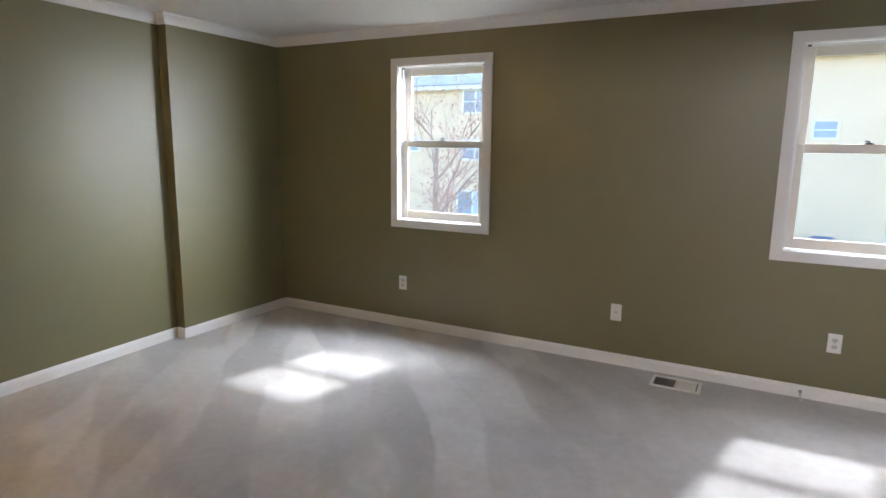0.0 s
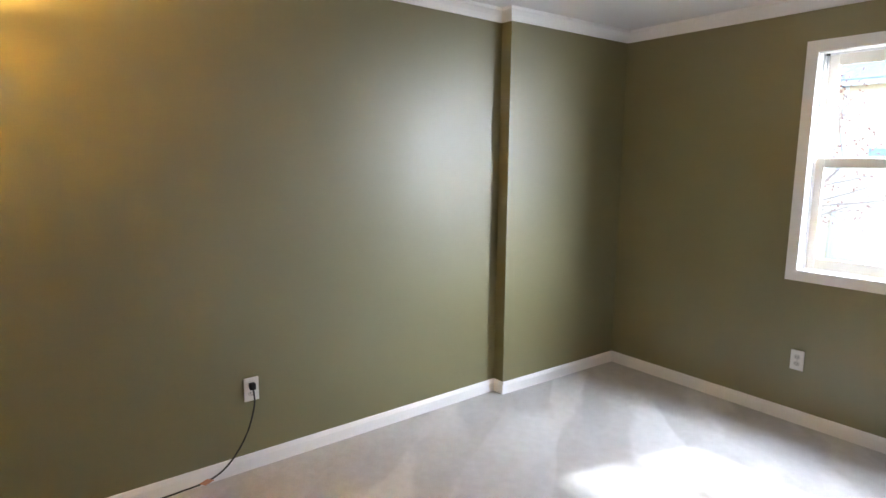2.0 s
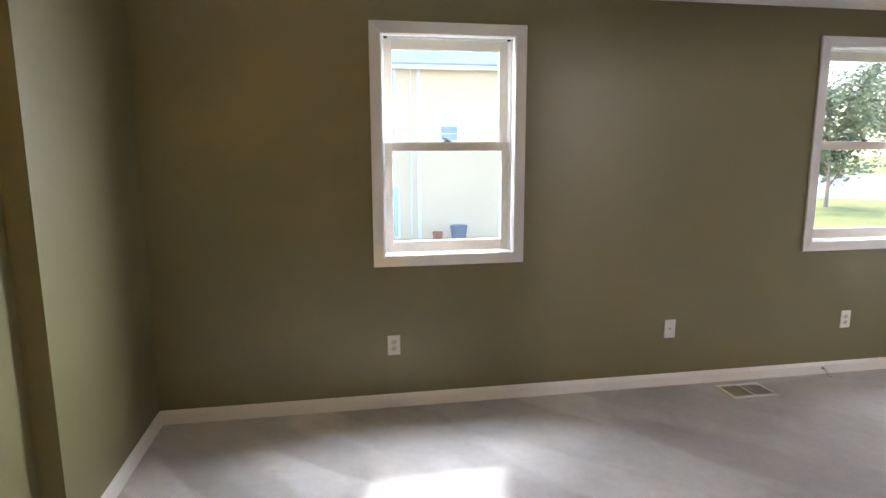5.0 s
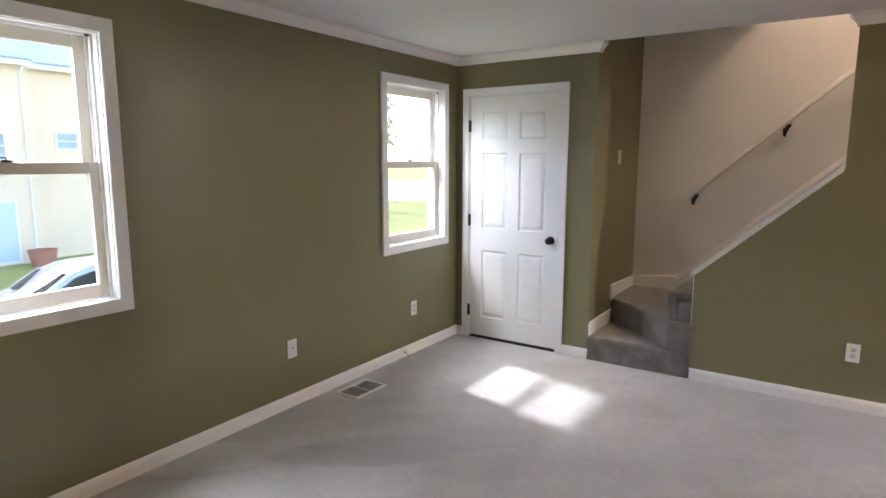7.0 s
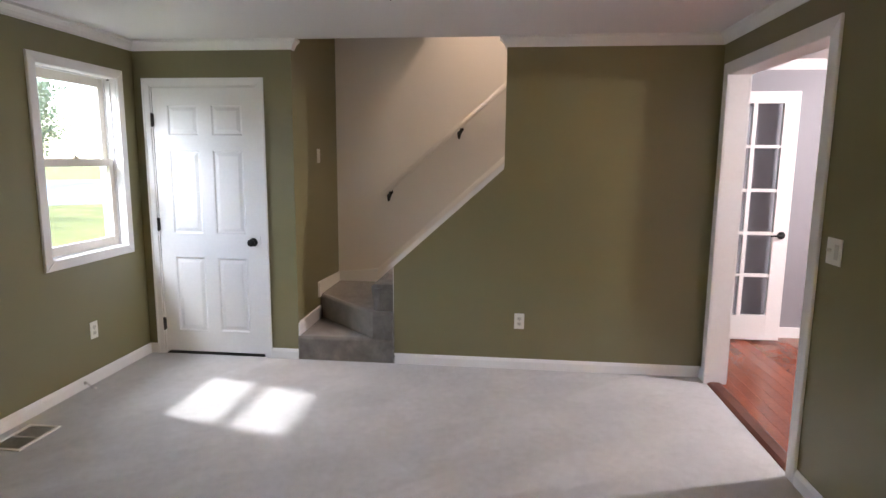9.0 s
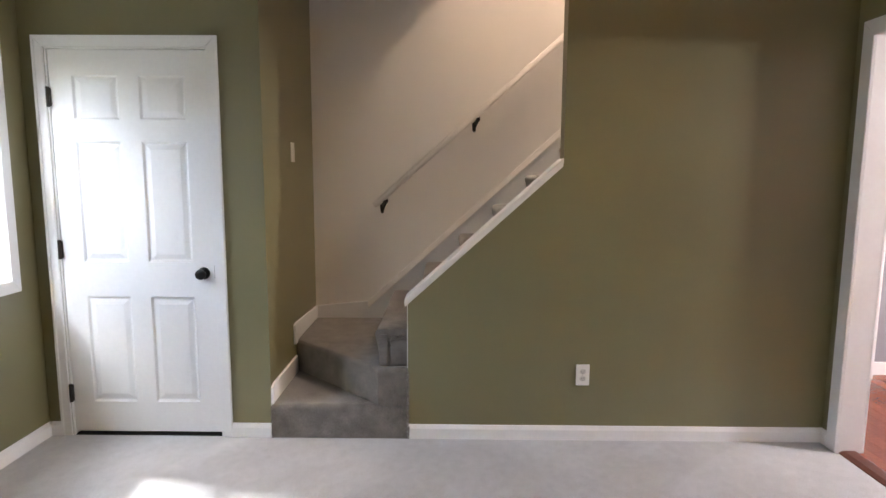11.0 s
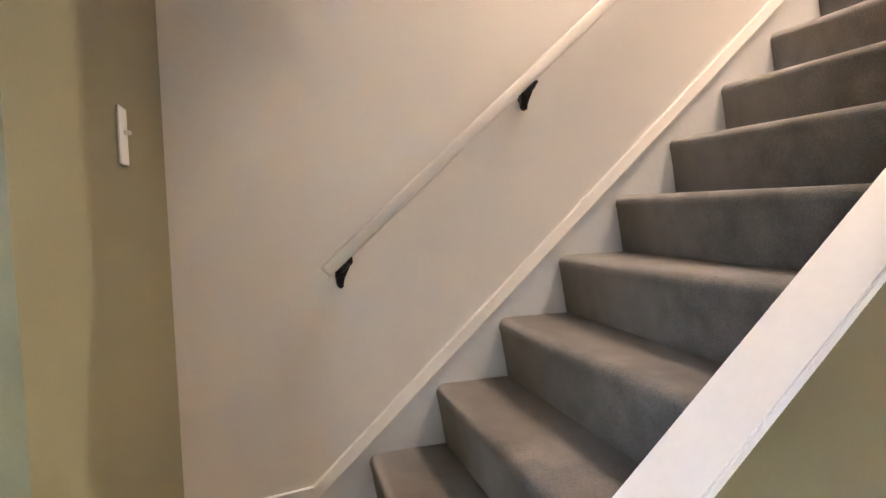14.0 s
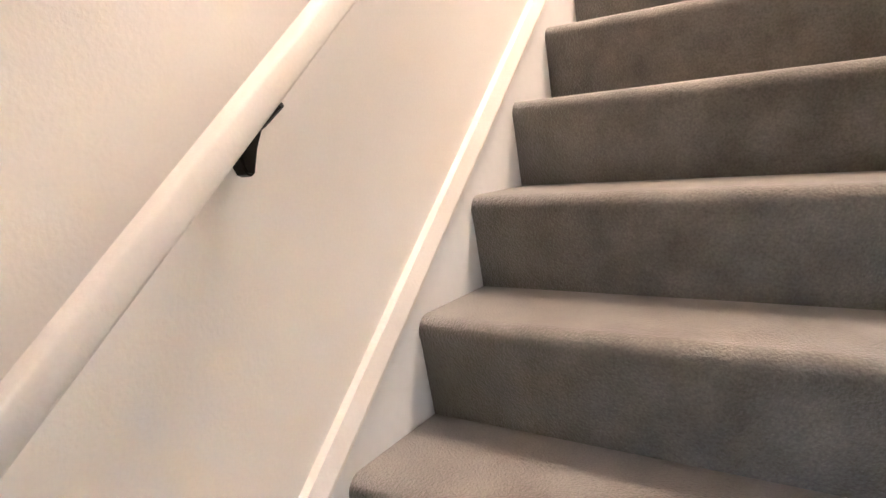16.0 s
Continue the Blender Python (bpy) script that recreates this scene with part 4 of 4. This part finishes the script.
for x, y, r, h, mat in ((5.95, 20.9, 0.36, 0.65, TUB), (5.05, 20.9, 0.22, 0.4, BRICK), (10.0, 21.0, 0.45, 0.55, BRICK)):
    ob = thing("planter_tub", (x, y, G), "plastic tub standing by the house wall" if mat is TUB else "reddish flower pot by the house wall", "planter")
    part("body", lathe([(0, 0.0), (r * 0.8, 0.0), (r, h), (r * 1.06, h), (r * 1.06, h + 0.04), (r * 0.94, h + 0.04), (r * 0.9, h * 0.8), (0, h * 0.8)], (0, 0, 0), "z", 20), mat, ob)

# parked car
def car(place, turn):
    ob = thing("car", (0, 0, 0), "silver parked sedan on the concrete strip", "car")
    side = [(-2.25, 0.30), (-2.28, 0.62), (-2.15, 0.80), (-1.55, 0.92), (-0.95, 1.30), (-0.45, 1.43), (0.35, 1.44), (0.95, 1.28), (1.50, 1.00), (2.05, 0.95), (2.25, 0.80), (2.28, 0.35)]
    bm = bmesh.new()
    rows = []
    for w, k in ((-0.86, 0.0), (-0.82, 0.06), (0.0, 0.10), (0.82, 0.06), (0.86, 0.0)):
        rows.append([bm.verts.new((x, w * (1 - 0.18 * max(0, z - 0.9) / 0.5), z - (0.06 - k) * (z > 0.6))) for x, z in side])
    for r, q in zip(rows, rows[1:]):
        for i in range(len(side)):
            j = (i + 1) % len(side)
            bm.faces.new((r[i], r[j], q[j], q[i]))
    bm.faces.new(rows[0]), bm.faces.new(rows[-1][::-1])
    part("body", bm, CARPAINT, ob, "", True)
    for sgn in (-1, 1):
        for pts in ([(-1.35, 0.95), (-0.85, 1.24), (-0.40, 1.34), (-0.40, 0.95)], [(-0.32, 0.95), (-0.32, 1.35), (0.35, 1.35), (0.80, 1.22), (1.20, 1.0)]):
            part("side_window", prism(pts, "y", sgn * 0.79, sgn * 0.852), CARGLASS, ob)
    for x in (-1.4, 1.4):
        for sgn in (-1, 1):
            t = part("tyre", lathe([(0.19, -0.1), (0.30, -0.1), (0.325, -0.06), (0.325, 0.06), (0.30, 0.1), (0.19, 0.1)], (x, sgn * 0.78, 0.325), "y", 24), TYRE, ob)
            part("rim", lathe([(0, sgn * 0.07), (0.19, sgn * 0.09), (0.195, 0.0)], (x, sgn * 0.78, 0.325), "y", 20), STEEL, t)
    for sgn in (-1, 1):
        part("tail_light", box(2.12, 2.29, sgn * 0.55 - 0.18, sgn * 0.55 + 0.18, 0.68, 0.80, bevel=0.02), TAIL, ob)
    part("windscreen", prism([(-1.50, 0.95), (-0.98, 1.29), (-0.95, 1.315), (-1.52, 0.965)], "y", -0.62, 0.62), CARGLASS, ob)
    ob.matrix_basis = pose(*place, 0, 0, turn)


car((7.4, 11.8, G + 0.03), 4)

# ---- trees ----
def tree(place, height, label, seed, leafy, mat, spread=0.5, first=0.25, depth=4):
    rnd = random.Random(seed)
    ob = thing("tree", place, label, "tree")
    bm = bmesh.new()
    tips = []

    def grow(p, d, length, rad, level):
        pts, rr = [p], [rad]
        for k in range(4):
            d = (d + Vector((rnd.uniform(-1, 1), rnd.uniform(-1, 1), rnd.uniform(-0.3, 0.7))) * 0.13).normalized()
            p = p + d * length / 4
            pts.append(p)
            rr.append(rad * (1 - 0.14 * (k + 1)))
            if level > 0 and (level < depth or k >= 1):
                for _ in range(2 if level > 1 else 1):
                    a = rnd.uniform(0, 2 * math.pi)
                    side = d.orthogonal().normalized()
                    side.rotate(Matrix.Rotation(a, 3, d))
                    grow(p, (d * (1 - spread) + side * spread + Vector((0, 0, 0.12))).normalized(), length * rnd.uniform(0.5, 0.72), rr[-1] * 0.55, level - 1)
            if level <= 1:
                tips.append(p)
        tube(pts, rr, 6 if level > 1 else 4, bm)
    grow(Vector((0, 0, 0)), Vector((0, 0, 1)), height * 0.55, height * 0.015, depth - 1)
    part("trunk", bm, BARK, ob)
    cr = bmesh.new()
    rnd.shuffle(tips)
    for p in tips[:1400]:
        for _ in range(leafy):
            c = p + Vector((rnd.gauss(0, 1), rnd.gauss(0, 1), rnd.gauss(0, 1))) * height * (0.035 if leafy > 1 else 0.02)
            s = height * (0.02 if leafy > 1 else 0.005)
            u = Vector((rnd.uniform(-1, 1), rnd.uniform(-1, 1), rnd.uniform(-1, 1))).normalized()
            w = u.orthogonal().normalized()
            vs = [cr.verts.new(c + q) for q in (u * s, w * s * 0.6, -u * s, -w * s * 0.6)]
            cr.faces.new(vs)
    part("crown", cr, mat, ob)
    return ob


tree((-3.4, 9.5, G), 7.0, "bare spring tree with reddish buds outside the window", 4, 1, BUD, 0.55)
tree((33.0, 31.0, G), 9.5, "young green tree on the lawn", 9, 5, LEAF, 0.5)
for k, (x, y, h) in enumerate(((56, 62, 13), (68, 58, 14), (80, 66, 15), (48, 70, 12))):
    tree((x, y, G), h, "distant tree beyond the driveway", 20 + k, 3, LEAF, 0.5)

# ---- hardwood planks ----
shared = {}
for length in (0.9, 1.2, 1.5):
    bm = box(0, length - 0.0015, -0.0407, 0.0407, -0.0115, 0.0, bevel=0.0)
    shared[length] = mesh(bm, "plank", HARDWOOD)
floor2 = tagged(new("floor_dining"), "glossy red-brown hardwood strip floor", "floor", kind="structure")
rnd = random.Random(3)
y = YB - 0.10 - 0.042
while y > -6.3:
    x = 3.2 - rnd.uniform(0, 0.9)
    while x < 5.95:
        length = rnd.choice((0.9, 1.2, 1.5))
        ob = new("plank", shared[length])
        ob.parent = floor2
        ob.location = (x, y, 0)
        ob.scale.x = min(1.0, (5.95 - x) / length)
        x += length
    y -= 0.083
setting("floor_dining_rest", box(R2X0, 5.95, R2Y, -6.32, -0.0115, -0.001), HARDWOOD, "red-brown hardwood floor out of sight", "floor")
